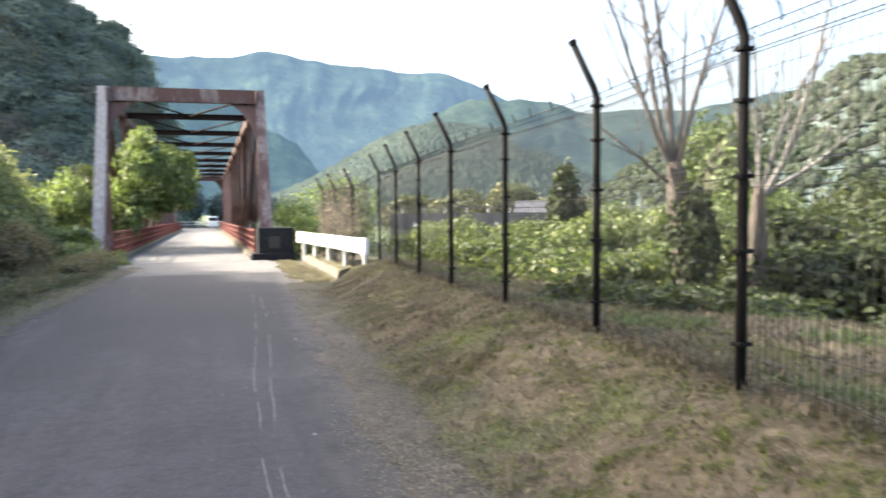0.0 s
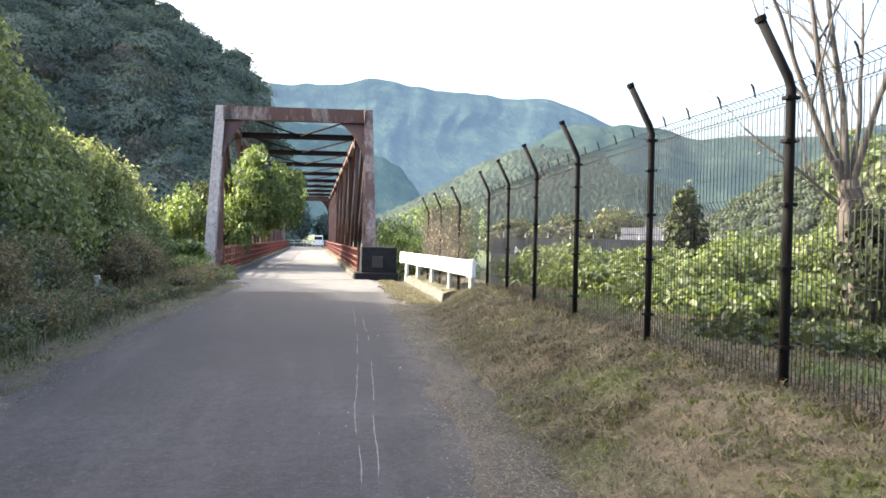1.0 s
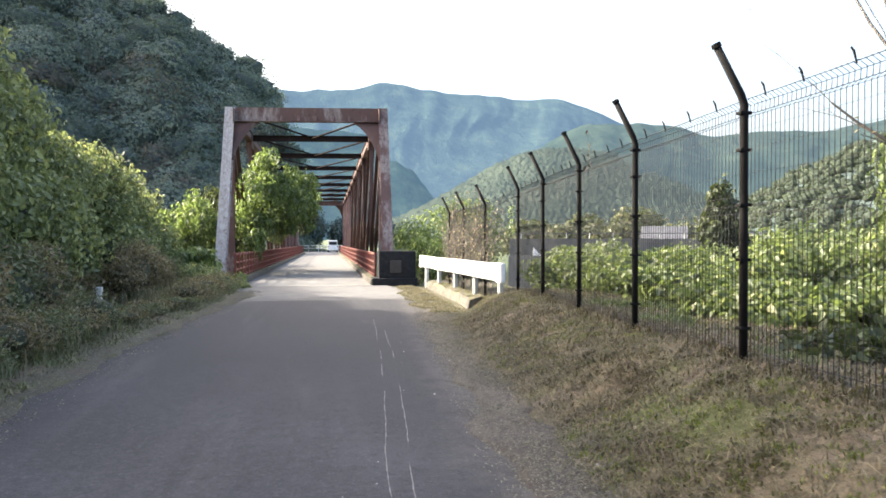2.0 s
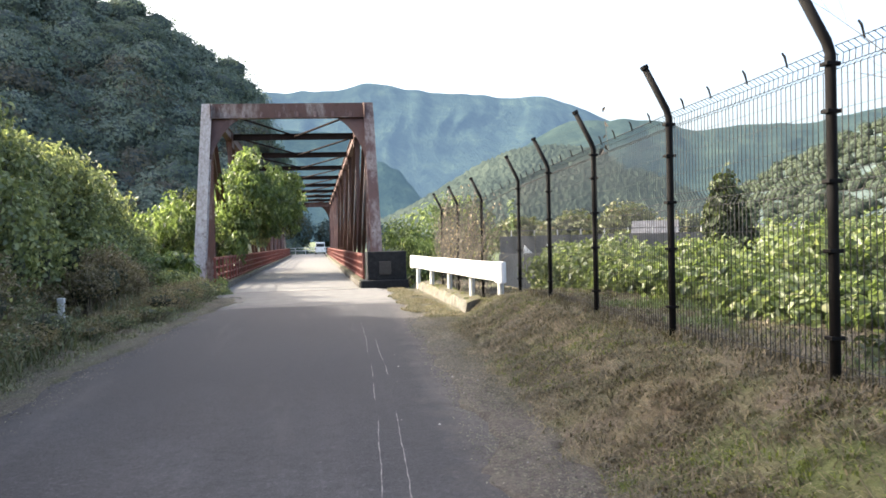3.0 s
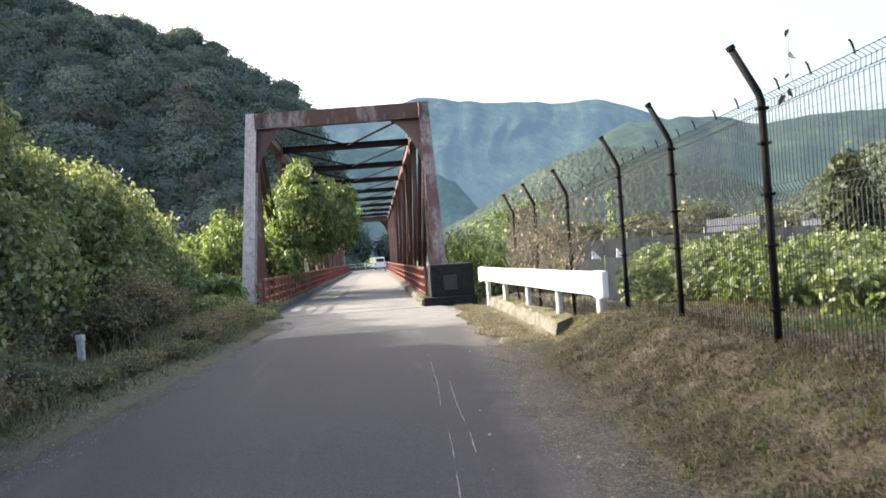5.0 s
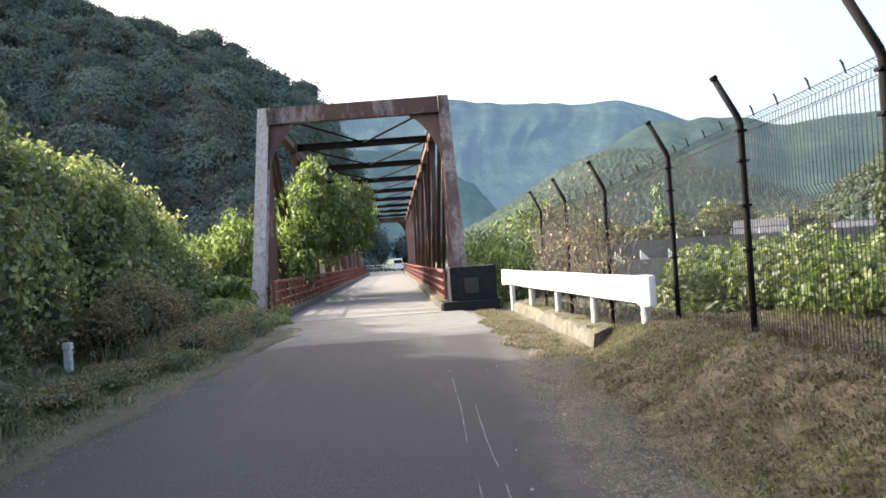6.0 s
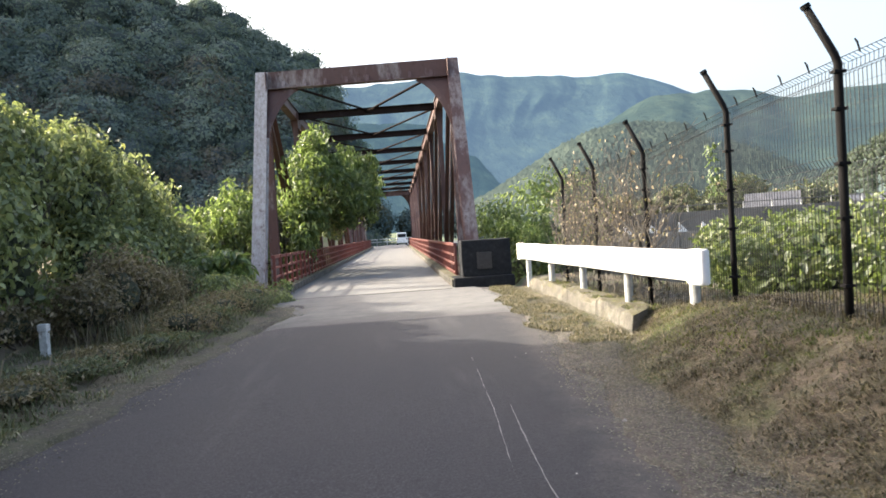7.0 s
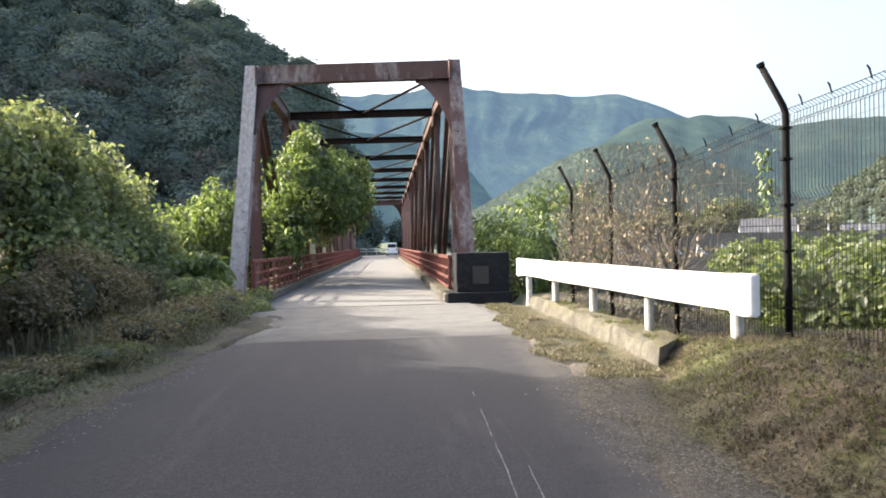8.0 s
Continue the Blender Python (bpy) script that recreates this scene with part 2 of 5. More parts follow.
    # hill floor tone lifted towards blue-grey for haze
    M["hill"] = forest("hill_forest_floor", (0.085, 0.115, 0.115), (0.10, 0.132, 0.128), (0.12, 0.15, 0.13), 0.25, 2.0)
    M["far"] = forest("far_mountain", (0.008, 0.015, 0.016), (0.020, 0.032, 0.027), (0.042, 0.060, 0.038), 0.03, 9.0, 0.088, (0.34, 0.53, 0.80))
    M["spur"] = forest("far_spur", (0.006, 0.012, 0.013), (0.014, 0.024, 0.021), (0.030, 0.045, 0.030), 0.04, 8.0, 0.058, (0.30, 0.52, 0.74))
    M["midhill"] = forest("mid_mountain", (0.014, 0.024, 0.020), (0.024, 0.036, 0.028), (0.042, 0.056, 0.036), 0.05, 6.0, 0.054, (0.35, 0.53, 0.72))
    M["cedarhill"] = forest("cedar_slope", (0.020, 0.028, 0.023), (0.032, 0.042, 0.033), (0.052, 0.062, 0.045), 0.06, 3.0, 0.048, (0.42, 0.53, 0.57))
    # tree crowns on the hills, paled and blued in place of distance haze
    def crowns(name, cols, scale, depth):
        m = Mat(name, 0.95)
        m.b.inputs["Specular IOR Level"].default_value = 0.05
        geo = m.n("ShaderNodeNewGeometry")
        f, g = m.noise(scale, 6, 0.75), m.noise(scale * 0.25, 4, 0.6)
        c = m.ramp(geo.outputs["Random Per Island"], [(i / (len(cols) - 1), q) for i, q in enumerate(cols)])
        c = m.mix(m.math("MULTIPLY", m.step(f, 0.5, 0.34), 0.5), c, tuple(v * 0.55 for v in cols[0]))
        c = m.mix(m.math("MULTIPLY", m.step(f, 0.55, 0.72), 0.5), c, tuple(v * 1.3 for v in cols[-1]))
        m.color(c).bump(f, depth, 1.0)
        return m.m
    M["crown_hill"] = crowns("hill_tree_crowns", ((0.066, 0.090, 0.092), (0.077, 0.101, 0.099), (0.073, 0.092, 0.090), (0.087, 0.111, 0.101)), 1.1, 0.35)
    M["crown_valley"] = crowns("valley_crowns", ((0.042, 0.055, 0.047), (0.048, 0.061, 0.049), (0.054, 0.068, 0.051)), 0.6, 0.15)
    # leaves
    M["leaf_left"] = leaf_material("hedge_leaves", (0.098, 0.122, 0.062), (0.196, 0.230, 0.106), (0.345, 0.375, 0.182), 0.42, (0.46, 0.45, 0.17), 0.6)
    M["leaf_weed"] = leaf_material("weed_leaves", (0.080, 0.093, 0.053), (0.145, 0.160, 0.090), (0.235, 0.235, 0.140), 0.25, (0.23, 0.175, 0.098))
    M["leaf_vine"] = leaf_material("vine_leaves", (0.038, 0.072, 0.024), (0.088, 0.142, 0.046), (0.185, 0.255, 0.095), 0.46, (0.32, 0.38, 0.15), 0.8)
    M["leaf_right"] = leaf_material("bank_shrub_leaves", (0.040, 0.068, 0.023), (0.092, 0.130, 0.042), (0.182, 0.222, 0.092), 0.5, (0.30, 0.31, 0.145), 0.8)
    # dark leaves of evergreens, also used where foliage lies in shade
    M["leaf_dark"] = leaf_material("evergreen_and_shaded_leaves", (0.014, 0.022, 0.012), (0.028, 0.040, 0.020), (0.052, 0.068, 0.032), 0.22, None, 0.2)
    # hill, valley and cedar leaves hold distance haze in their pale bluish tone
    M["leaf_hill"] = leaf_material("hill_tree_leaves", (0.143, 0.183, 0.180), (0.159, 0.200, 0.192), (0.173, 0.217, 0.196), 0.3, None, 0.02, 0.13)
    M["leaf_hill_dark"] = leaf_material("dark_hill_leaves", (0.084, 0.119, 0.120), (0.099, 0.133, 0.129), (0.112, 0.148, 0.136), 0.3, None, 0.02, 0.13)
    M["leaf_hill_grey"] = leaf_material("grey_hill_leaves", (0.099, 0.099, 0.099), (0.112, 0.110, 0.108), (0.124, 0.122, 0.118), 0.3, None, 0.02, 0.13)
    M["leaf_mid"] = leaf_material("green_tree_leaves", (0.041, 0.063, 0.023), (0.077, 0.113, 0.041), (0.135, 0.180, 0.072), 0.35)
    M["leaf_valley"] = leaf_material("valley_tree_leaves", (0.046, 0.06, 0.05), (0.055, 0.069, 0.054), (0.065, 0.081, 0.059), 0.12, None, 0.02, 0.06)
    M["leaf_cedar"] = leaf_material("cedar_leaves", (0.078, 0.116, 0.134), (0.084, 0.123, 0.137), (0.09, 0.128, 0.136), 0.08, None, 0.02, 0.05)
    M["leaf_sere"] = leaf_material("withered_leaves", (0.104, 0.075, 0.050), (0.202, 0.150, 0.100), (0.325, 0.252, 0.166), 0.3)
    M["dry_blade"] = leaf_material("dry_grass_blades", (0.066, 0.051, 0.032), (0.135, 0.108, 0.070), (0.270, 0.225, 0.150), 0.25, None, 0.4, 5.0)
    M["dead_blade"] = leaf_material("dead_grass_blades", (0.050, 0.037, 0.026), (0.098, 0.074, 0.050), (0.175, 0.138, 0.094), 0.2, None, 0.3, 6.0)
    M["litter"] = leaf_material("leaf_litter", (0.081, 0.071, 0.063), (0.152, 0.135, 0.114), (0.285, 0.257, 0.214), 0.2)
    M["green_blade"] = leaf_material("green_grass_blades", (0.060, 0.082, 0.020), (0.125, 0.155, 0.036), (0.220, 0.250, 0.060), 0.4)
    # shrub insides: shade between the leaves put into a dark colour, deeper in core_deep
    m = Mat("shrub_core", 0.95)
    m.color(m.ramp(m.noise(6, 6, 0.8), [(0.3, (0.022, 0.027, 0.015)), (0.7, (0.065, 0.072, 0.042))])).bump(m.noise(9, 5), 0.1)
    M["core"] = m.m
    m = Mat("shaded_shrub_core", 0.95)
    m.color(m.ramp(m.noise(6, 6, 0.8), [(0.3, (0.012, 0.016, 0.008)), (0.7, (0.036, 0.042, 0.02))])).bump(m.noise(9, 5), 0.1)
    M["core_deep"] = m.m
    m = Mat("bark", 0.92)
    f = m.noise(14, 6, 0.7, stretch=(1, 1, 0.25))
    m.color(m.ramp(f, [(0.3, (0.04, 0.034, 0.028)), (0.7, (0.12, 0.10, 0.085))])).bump(f, 0.02)
    M["bark"] = m.m
    m = Mat("pale_bark", 0.85)
    f = m.noise(8, 6, 0.7, stretch=(1, 1, 0.5))
    m.color(m.ramp(f, [(0.3, (0.028, 0.024, 0.021)), (0.7, (0.10, 0.088, 0.076))])).bump(f, 0.01)
    M["palebark"] = m.m
    m = Mat("silver_bark", 0.8)
    f = m.noise(8, 6, 0.7, stretch=(1, 1, 0.5))
    m.color(m.ramp(f, [(0.3, (0.10, 0.092, 0.084)), (0.7, (0.27, 0.255, 0.235))])).bump(f, 0.01)
    M["silverbark"] = m.m
    m = Mat("dry_stem", 0.9)
    m.color(m.ramp(m.noise(9, 4), [(0.3, (0.06, 0.045, 0.032)), (0.7, (0.16, 0.125, 0.09))]))
    M["stem"] = m.m
    m = Mat("dead_vine", 0.9)
    m.color(m.ramp(m.noise(9, 4), [(0.3, (0.04, 0.034, 0.028)), (0.7, (0.11, 0.095, 0.08))]))
    M["dead_vine"] = m.m
    m = Mat("weathered_wall", 0.9)
    f = m.noise(0.8, 6, 0.65, stretch=(1, 1, 0.4))
    m.color(m.ramp(f, [(0.3, (0.085, 0.09, 0.094)), (0.7, (0.18, 0.18, 0.18))])).bump(f, 0.03)
    M["wall"] = m.m
    m = Mat("dark_revetment", 0.9)
    f = m.noise(0.9, 6, 0.65, stretch=(1, 1, 0.4))
    m.color(m.ramp(f, [(0.3, (0.055, 0.06, 0.066)), (0.7, (0.12, 0.125, 0.13))])).bump(f, 0.03)
    M["darkwall"] = m.m
    m = Mat("roof_tile", 0.6)
    m.color(m.ramp(m.noise(1.5, 4), [(0.3, (0.05, 0.052, 0.06)), (0.7, (0.10, 0.10, 0.11))]))
    M["roof"] = m.m
    m = Mat("white_paint", 0.5)
    m.color(m.ramp(m.noise(4, 5), [(0.3, (0.62, 0.62, 0.60)), (0.7, (0.80, 0.80, 0.79))]))
    M["paint"] = m.m
    m = Mat("stained_white_paint", 0.8)
    c = m.ramp(m.noise(11, 5, 0.7), [(0.3, (0.36, 0.35, 0.33)), (0.7, (0.62, 0.61, 0.59))])
    c = m.mix(m.step(m.noise(17, 6, 0.75, stretch=(1, 1, 0.4)), 0.55, 0.68), c, (0.14, 0.12, 0.09))
    m.color(c).bump(m.noise(30, 4), 0.006, 0.6)
    M["stained"] = m.m
    m = Mat("dark_glass", 0.1)
    m.color((0.02, 0.025, 0.03))
    M["glass"] = m.m
    m = Mat("rubber", 0.8)
    m.color((0.02, 0.02, 0.02))
    M["rubber"] = m.m
    m = Mat("pebble", 0.85)
    m.color(m.ramp(m.noise(9, 3), [(0.3, (0.15, 0.145, 0.135)), (0.7, (0.36, 0.35, 0.33))]))
    M["pebble"] = m.m
    return M


M = make_materials()
rng = np.random.default_rng(7)


# ---------------- building helpers ----------------
def mesh_of(bm, name):
    me = bpy.data.meshes.new(name)
    bm.normal_update()
    bm.to_mesh(me)
    bm.free()
    return me


def part(name, bm, material, parent=None, label="", smooth=False):
    """One bmesh as one mesh object, under a thing where parent is given."""
    me = bm if isinstance(bm, bpy.types.Mesh) else mesh_of(bm, name)
    me.materials.append(material)
    if smooth:
        me.polygons.foreach_set("use_smooth", [True] * len(me.polygons))
    ob = new(name, me)
    if parent:
        ob.parent = parent
    if label:
        tagged(ob, label)
    return ob


def thing(name, label, category, at=(0, 0, 0), group="", kind=""):
    ob = new(name)
    ob.location = at
    ob.empty_display_size = 0.2
    return tagged(ob, label, category, group, kind)


def np_mesh(name, V, F):
    """A mesh from arrays: V (n, 3) corners, F (m, k) faces of k corners."""
    me = bpy.data.meshes.new(name)
    V, F = np.asarray(V, np.float32), np.asarray(F, np.int32)
    me.vertices.add(len(V))
    me.vertices.foreach_set("co", V.ravel())
    me.loops.add(F.size)
    me.loops.foreach_set("vertex_index", F.ravel())
    me.polygons.add(len(F))
    me.polygons.foreach_set("loop_start", np.arange(len(F), dtype=np.int32) * F.shape[1])
    me.update(calc_edges=True)
    return me


def box(bm, lo, hi, bevel=0.0):
    """An axis-aligned block from corner lo to corner hi."""
    lo, hi = Vector(lo), Vector(hi)
    r = bmesh.ops.create_cube(bm, size=1.0, matrix=Matrix.LocRotScale((lo + hi) / 2, None, hi - lo))
    if bevel:
        es = list({e for v in r["verts"] for e in v.link_edges})
        bmesh.ops.bevel(bm, geom=es, offset=bevel, segments=2, affect="EDGES", profile=0.6)
    return bm


def beam(bm, a, b, w, h, up=(0, 0, 1)):
    """A square bar from a to b, w wide and h deep."""
    a, b = Vector(a), Vector(b)
    d = (b - a).normalized()
    s = d.cross(Vector(up))
    if s.length < 1e-4:
        s = d.cross(Vector((0, 1, 0)))
    s.normalize()
    u = s.cross(d)
    rot = Matrix((s, d, u)).transposed().to_4x4()
    m = Matrix.Translation((a + b) / 2) @ rot @ Matrix.Diagonal((w, (b - a).length, h, 1))
    bmesh.ops.create_cube(bm, size=1.0, matrix=m)
    return bm


def i_beam(bm, a, b, w, h, t=0.02, up=(0, 0, 1)):
    """A rolled section from a to b: two flanges w wide, h apart, and a web."""
    a, b = Vector(a), Vector(b)
    d = (b - a).normalized()
    s = d.cross(Vector(up))
    if s.length < 1e-4:
        s = d.cross(Vector((0, 1, 0)))
    s.normalize()
    u = s.cross(d)
    for k in (-1, 1):
        beam(bm, a + u * (k * (h - t) / 2), b + u * (k * (h - t) / 2), w, t, up)
    beam(bm, a, b, t, h - 2 * t, up)
    return bm


def tube_arrays(pts, radii, seg=6):
    """Corners and quads of a tapering tube along pts."""
    pts = [Vector(p) for p in pts]
    V, F = [], []
    ref = Vector((0.31, 0.17, 0.93)).normalized()
    for i, p in enumerate(pts):
        d = (pts[min(i + 1, len(pts) - 1)] - pts[max(i - 1, 0)]).normalized()
        s = d.cross(ref)
        if s.length < 0.05:
            s = d.cross(Vector((1, 0, 0)))
        s.normalize()
        u = s.cross(d)
        for k in range(seg):
            a = 2 * math.pi * k / seg
            V.append(p + (s * math.cos(a) + u * math.sin(a)) * radii[i])
    for i in range(len(pts) - 1):
        for k in range(seg):
            k2 = (k + 1) % seg
            F.append((i * seg + k, i * seg + k2, (i + 1) * seg + k2, (i + 1) * seg + k))
    return V, F


def tube(bm, pts, radii, seg=6, caps=True):
    V, F = tube_arrays(pts, radii, seg)
    vs = [bm.verts.new(v) for v in V]
    for f in F:
        bm.faces.new([vs[i] for i in f])
    if caps:
        bm.faces.new(vs[:seg][::-1])
        bm.faces.new(vs[-seg:])
    return bm


def tubes_mesh(name, list_of):
    """One mesh of many tubes, each (pts, radii, seg)."""
    V, F = [], []
    for pts, radii, seg in list_of:
        v, f = tube_arrays(pts, radii, seg)
        n = len(V)
        V += v
        F += [tuple(i + n for i in q) for q in f]
    return np_mesh(name, np.array([tuple(v) for v in V]), np.array(F))


def unit(a):
    return a / np.maximum(np.linalg.norm(a, axis=1, keepdims=True), 1e-6)


def leaves(name, P, N, size, droop=0.4, aspect=0.7, spread=0.5, fine=True):
    """Folded leaves at P, facing roughly N, hanging by droop: six-cornered, or four-cornered where they are far or tiny."""
    n = len(P)
    N = unit(N + rng.normal(0, spread, (n, 3)))
    T = rng.normal(0, 1, (n, 3))
    T[:, 2] -= droop * 2
    T = unit(T - N * (T * N).sum(1, keepdims=True))
    B = np.cross(N, T)
    s = (size * rng.uniform(0.55, 1.3, n))[:, None]
    w = s * aspect * 0.5
    lift = N * s * 0.14
    if not fine:
        V = np.stack([P, P + T * s * 0.45 + B * w + lift, P + T * s - lift * 0.6, P + T * s * 0.45 - B * w + lift], 1).reshape(-1, 3)
        i = np.arange(n)[:, None] * 4
        return np_mesh(name, V, np.concatenate([i + np.array([[0, 1, 2]]), i + np.array([[0, 2, 3]])], 1).reshape(-1, 3))
    V = np.stack([P, P + T * s * 0.25 + B * w * 0.85 + lift, P + T * s * 0.62 + B * w * 0.8 + lift * 0.7, P + T * s - lift * 0.9,
                  P + T * s * 0.62 - B * w * 0.8 + lift * 0.7, P + T * s * 0.25 - B * w * 0.85 + lift], 1).reshape(-1, 3)
    i = np.arange(n)[:, None] * 6
    F = np.concatenate([i + np.array([[0, 1, 2, 3]]), i + np.array([[0, 3, 4, 5]])], 1).reshape(-1, 4)
    return np_mesh(name, V, F)


def blades(name, P, height, width=0.008, lean=0.5):
    """Bent grass blades, three triangles each."""
    n = len(P)
    h = (height * rng.uniform(0.4, 1.3, n))[:, None]
    a = rng.uniform(0, 2 * math.pi, n)
    D = np.stack([np.cos(a), np.sin(a), np.zeros(n)], 1)
    S = np.stack([-np.sin(a), np.cos(a), np.zeros(n)], 1) * (width * rng.uniform(0.6, 1.5, n))[:, None]
    L = (lean * rng.uniform(0.2, 1.8, n))[:, None]
    up = np.array([[0, 0, 1.0]])
    mid = P + up * h * 0.6 + D * h * L * 0.35
    tip = P + up * h * np.maximum(0.25, 1 - L * 0.4) + D * h * L
    V = np.stack([P - S, P + S, mid + S * 0.7, mid - S * 0.7, tip], 1).reshape(-1, 3)
    i = np.arange(n)[:, None] * 5
    F = np.concatenate([i + np.array([[0, 1, 2]]), i + np.array([[0, 2, 3]]), i + np.array([[3, 2, 4]])], 1).reshape(-1, 3)
    return np_mesh(name, V, F)


def fnoise(x, y, scale, seed=0.0):
    return noise.noise(Vector((x * scale + seed, y * scale - seed, seed * 0.37)))


def smooth(a, b, x):
    t = np.clip((np.asarray(x, float) - a) / (b - a), 0, 1)
    return t * t * (3 - 2 * t)


def rough_ball(radius, lumps=0.25, sub=2, seed=0.0):
    """A lumpy closed form, as arrays."""
    bm = bmesh.new()
    bmesh.ops.create_icosphere(bm, subdivisions=sub, radius=1.0)
    for v in bm.verts:
        k = 1 + lumps * noise.noise(v.co * 2.1 + Vector((seed, -seed, seed * 2))) + lumps * 0.6 * noise.noise(v.co * 5 + Vector((seed, seed, 0)))
        v.co = Vector((v.co.x * radius[0] * k, v.co.y * radius[1] * k, v.co.z * radius[2] * k))
    return bm


def shell_points(n, c, r, low=-0.5, thick=0.18):
    """Points and outward normals on the shell of an ellipsoid, above low."""
    d = unit(rng.normal(0, 1, (int(n * 1.8), 3)))
    d = d[d[:, 2] > low][:n]
    bump = np.array([noise.noise(Vector((*(q * 2.3 + np.array(c) * 0.7),))) for q in d])
    k = 1 + bump[:, None] * 0.30 + rng.normal(0, thick, (len(d), 1)) * 0.6
    r = np.array(r)
    return np.array(c) + d * r * k, unit(d / r)


# ---------------- ground ----------------
FENCE = [(2.10, -5.05), (2.34, -3.08), (2.54, -1.11), (2.74, 0.86), (2.95, 2.82), (3.23, 4.66), (3.30, 6.52), (3.42, 8.48), (3.60, 10.44), (3.78, 12.42), (3.97, 14.42), (3.77, 16.21), (3.74, 18.24), (3.80, 20.40)]


def fence_x(y):
    return np.interp(y, [p[1] for p in FENCE], [p[0] for p in FENCE])


def road_right(y):
    return np.interp(y, [-40, 0, 4, 6, 9, 11, 14, 15.5, 22], [1.15, 1.2, 1.35, 1.55, 1.86, 2.0, 2.2, 2.5, 2.85])


def road_left(y):
    return np.interp(y, [-40, 0, 6, 12, 15, 17, 20, 21.8, 22.6, 23.4], [-2.6, -2.5, -2.35, -2.3, -2.1, -1.95, -1.5, -1.7, -2.6, -2.75])


def ground_z(x, y):
    x, y = np.asarray(x, float), np.asarray(y, float)
    fx = fence_x(np.clip(y, -2, 20))
    rr, rl = road_right(np.clip(y, -10, 22)), road_left(np.clip(y, -10, 22))
    top = 0.52 - 0.34 * smooth(13.6, 16.5, y)
    bank = top * smooth(rr + 0.1 + 0.55 * smooth(13, 16, y), fx - 0.1, x)
    fall = -0.5 * smooth(5, 8, x) - 1.6 * smooth(8, 16, x) - 3.0 * smooth(16, 40, x)
    right = bank + fall
    left = 0.18 * smooth(-rl, -rl + 1.0, -x) * (1 - 0.9 * np.exp(-((y - 16.4) / 2.6) ** 2)) + 0.9 * smooth(4.2, 6.0, -x) + 1.8 * smooth(6, 11, -x) + 5 * smooth(9, 40, -x) + 1.1 * smooth(4.5, 5.7, -x) * (1 - smooth(11, 15, y))
    z = np.where(x > 0, right, left) - 0.05
    river = smooth(23.9, 31, y) * (1 - smooth(80, 88, y))
    side = np.where(x > 0, smooth(2.6, 3.6, x), smooth(2.6, 3.8, -x))
    under = smooth(24.4, 30, y) * (1 - smooth(82, 86.5, y))
    z = z * (1 - river) - 7.0 * np.where(np.abs(x) < 3.4, np.maximum(under, river * side), river)
    far = np.hypot(x, y)
    z = np.where(far > 110, z + 3 * smooth(110, 400, far), z)
    return z


def relief(x, y):
    """Small humps of the ground outside the lane."""
    x, y = np.asarray(x, float), np.asarray(y, float)
    b = np.array([0.045 * fnoise(p, q, 1.1, 3) + 0.04 * fnoise(p, q, 3.2, 8) for p, q in zip(x.ravel(), y.ravel())]).reshape(x.shape)
    lane = (x > road_left(y) - 0.1) & (x < road_right(y) + 0.1)
    return np.where(lane, -0.04, b)


def soil_z(x, y):
    return ground_z(x, y) + np.maximum(relief(x, y), -0.03)


def build_ground():
    def graded(n, reach, fine):
        s = np.linspace(-1, 1, n)
        return np.sign(s) * (fine * np.abs(s) + (reach - fine) * np.abs(s) ** 7)
    gx = np.unique(np.concatenate([graded(120, 3500, 32), np.linspace(-6, 8, 113)]))
    gy = np.unique(np.concatenate([graded(130, 4200, 60) + 8, np.linspace(-2, 32, 161)]))
    X, Y = np.meshgrid(gx, gy)
    Z = ground_z(X, Y)
    near = (np.abs(X) < 40) & (Y < 40) & (Y > -20)
    lane = (X > road_left(Y) - 0.1) & (X < road_right(Y) + 0.1)
    bumps = np.where(lane, -0.04, 0.0)
    bumps[near] = relief(X[near], Y[near])
    Z = Z + bumps
    V = np.stack([X, Y, Z], -1).reshape(-1, 3)
    nx = len(gx)
    r, c = np.meshgrid(np.arange(len(gy) - 1), np.arange(nx - 1), indexing="ij")
    q = (r * nx + c).ravel()
    F = np.stack([q, q + 1, q + nx + 1, q + nx], 1)
    ob = part("ground", np_mesh("ground", V, F), M["ground"], smooth=True)
    tagged(ob, "uneven earth bank with dry mown grass and moss", "ground", kind="structure")


build_ground()


def strip(name, xa, xb, y0, y1, z, material, label, category, ny, nx=9, thick=0.2, kind="structure", fray=0.0, crown=0.0):
    """A sheet of road between the edges xa(y) and xb(y), with thickness."""
    ys = np.linspace(y0, y1, ny)
    V = []
    for y in ys:
        a, b = float(xa(y)), float(xb(y))
        a += fray * (fnoise(3.1, y, 0.9, 2) + 0.6 * fnoise(1.1, y, 3.3, 4))
        b += fray * (fnoise(7.7, y, 0.9, 6) + 0.6 * fnoise(9.3, y, 3.3, 5) + 0.45 * fnoise(5.3, y, 9.7, 3))
        for i in range(nx):
            s = i / (nx - 1)
            x = a + (b - a) * s
            dz = crown * (1 - (2 * s - 1) ** 2) + 0.008 * fnoise(x, y, 0.5, 11)
            if i in (0, nx - 1):
                dz -= thick
            if y == ys[0]:
                dz -= 0.02
            V.append((x, y, z + dz))
    F = []
    for r in range(ny - 1):
        for c in range(nx - 1):
            q = r * nx + c
            F.append((q, q + 1, q + nx + 1, q + nx))
    ob = part(name, np_mesh(name, np.array(V), np.array(F)), material, smooth=False)
    return tagged(ob, label, category, kind=kind)


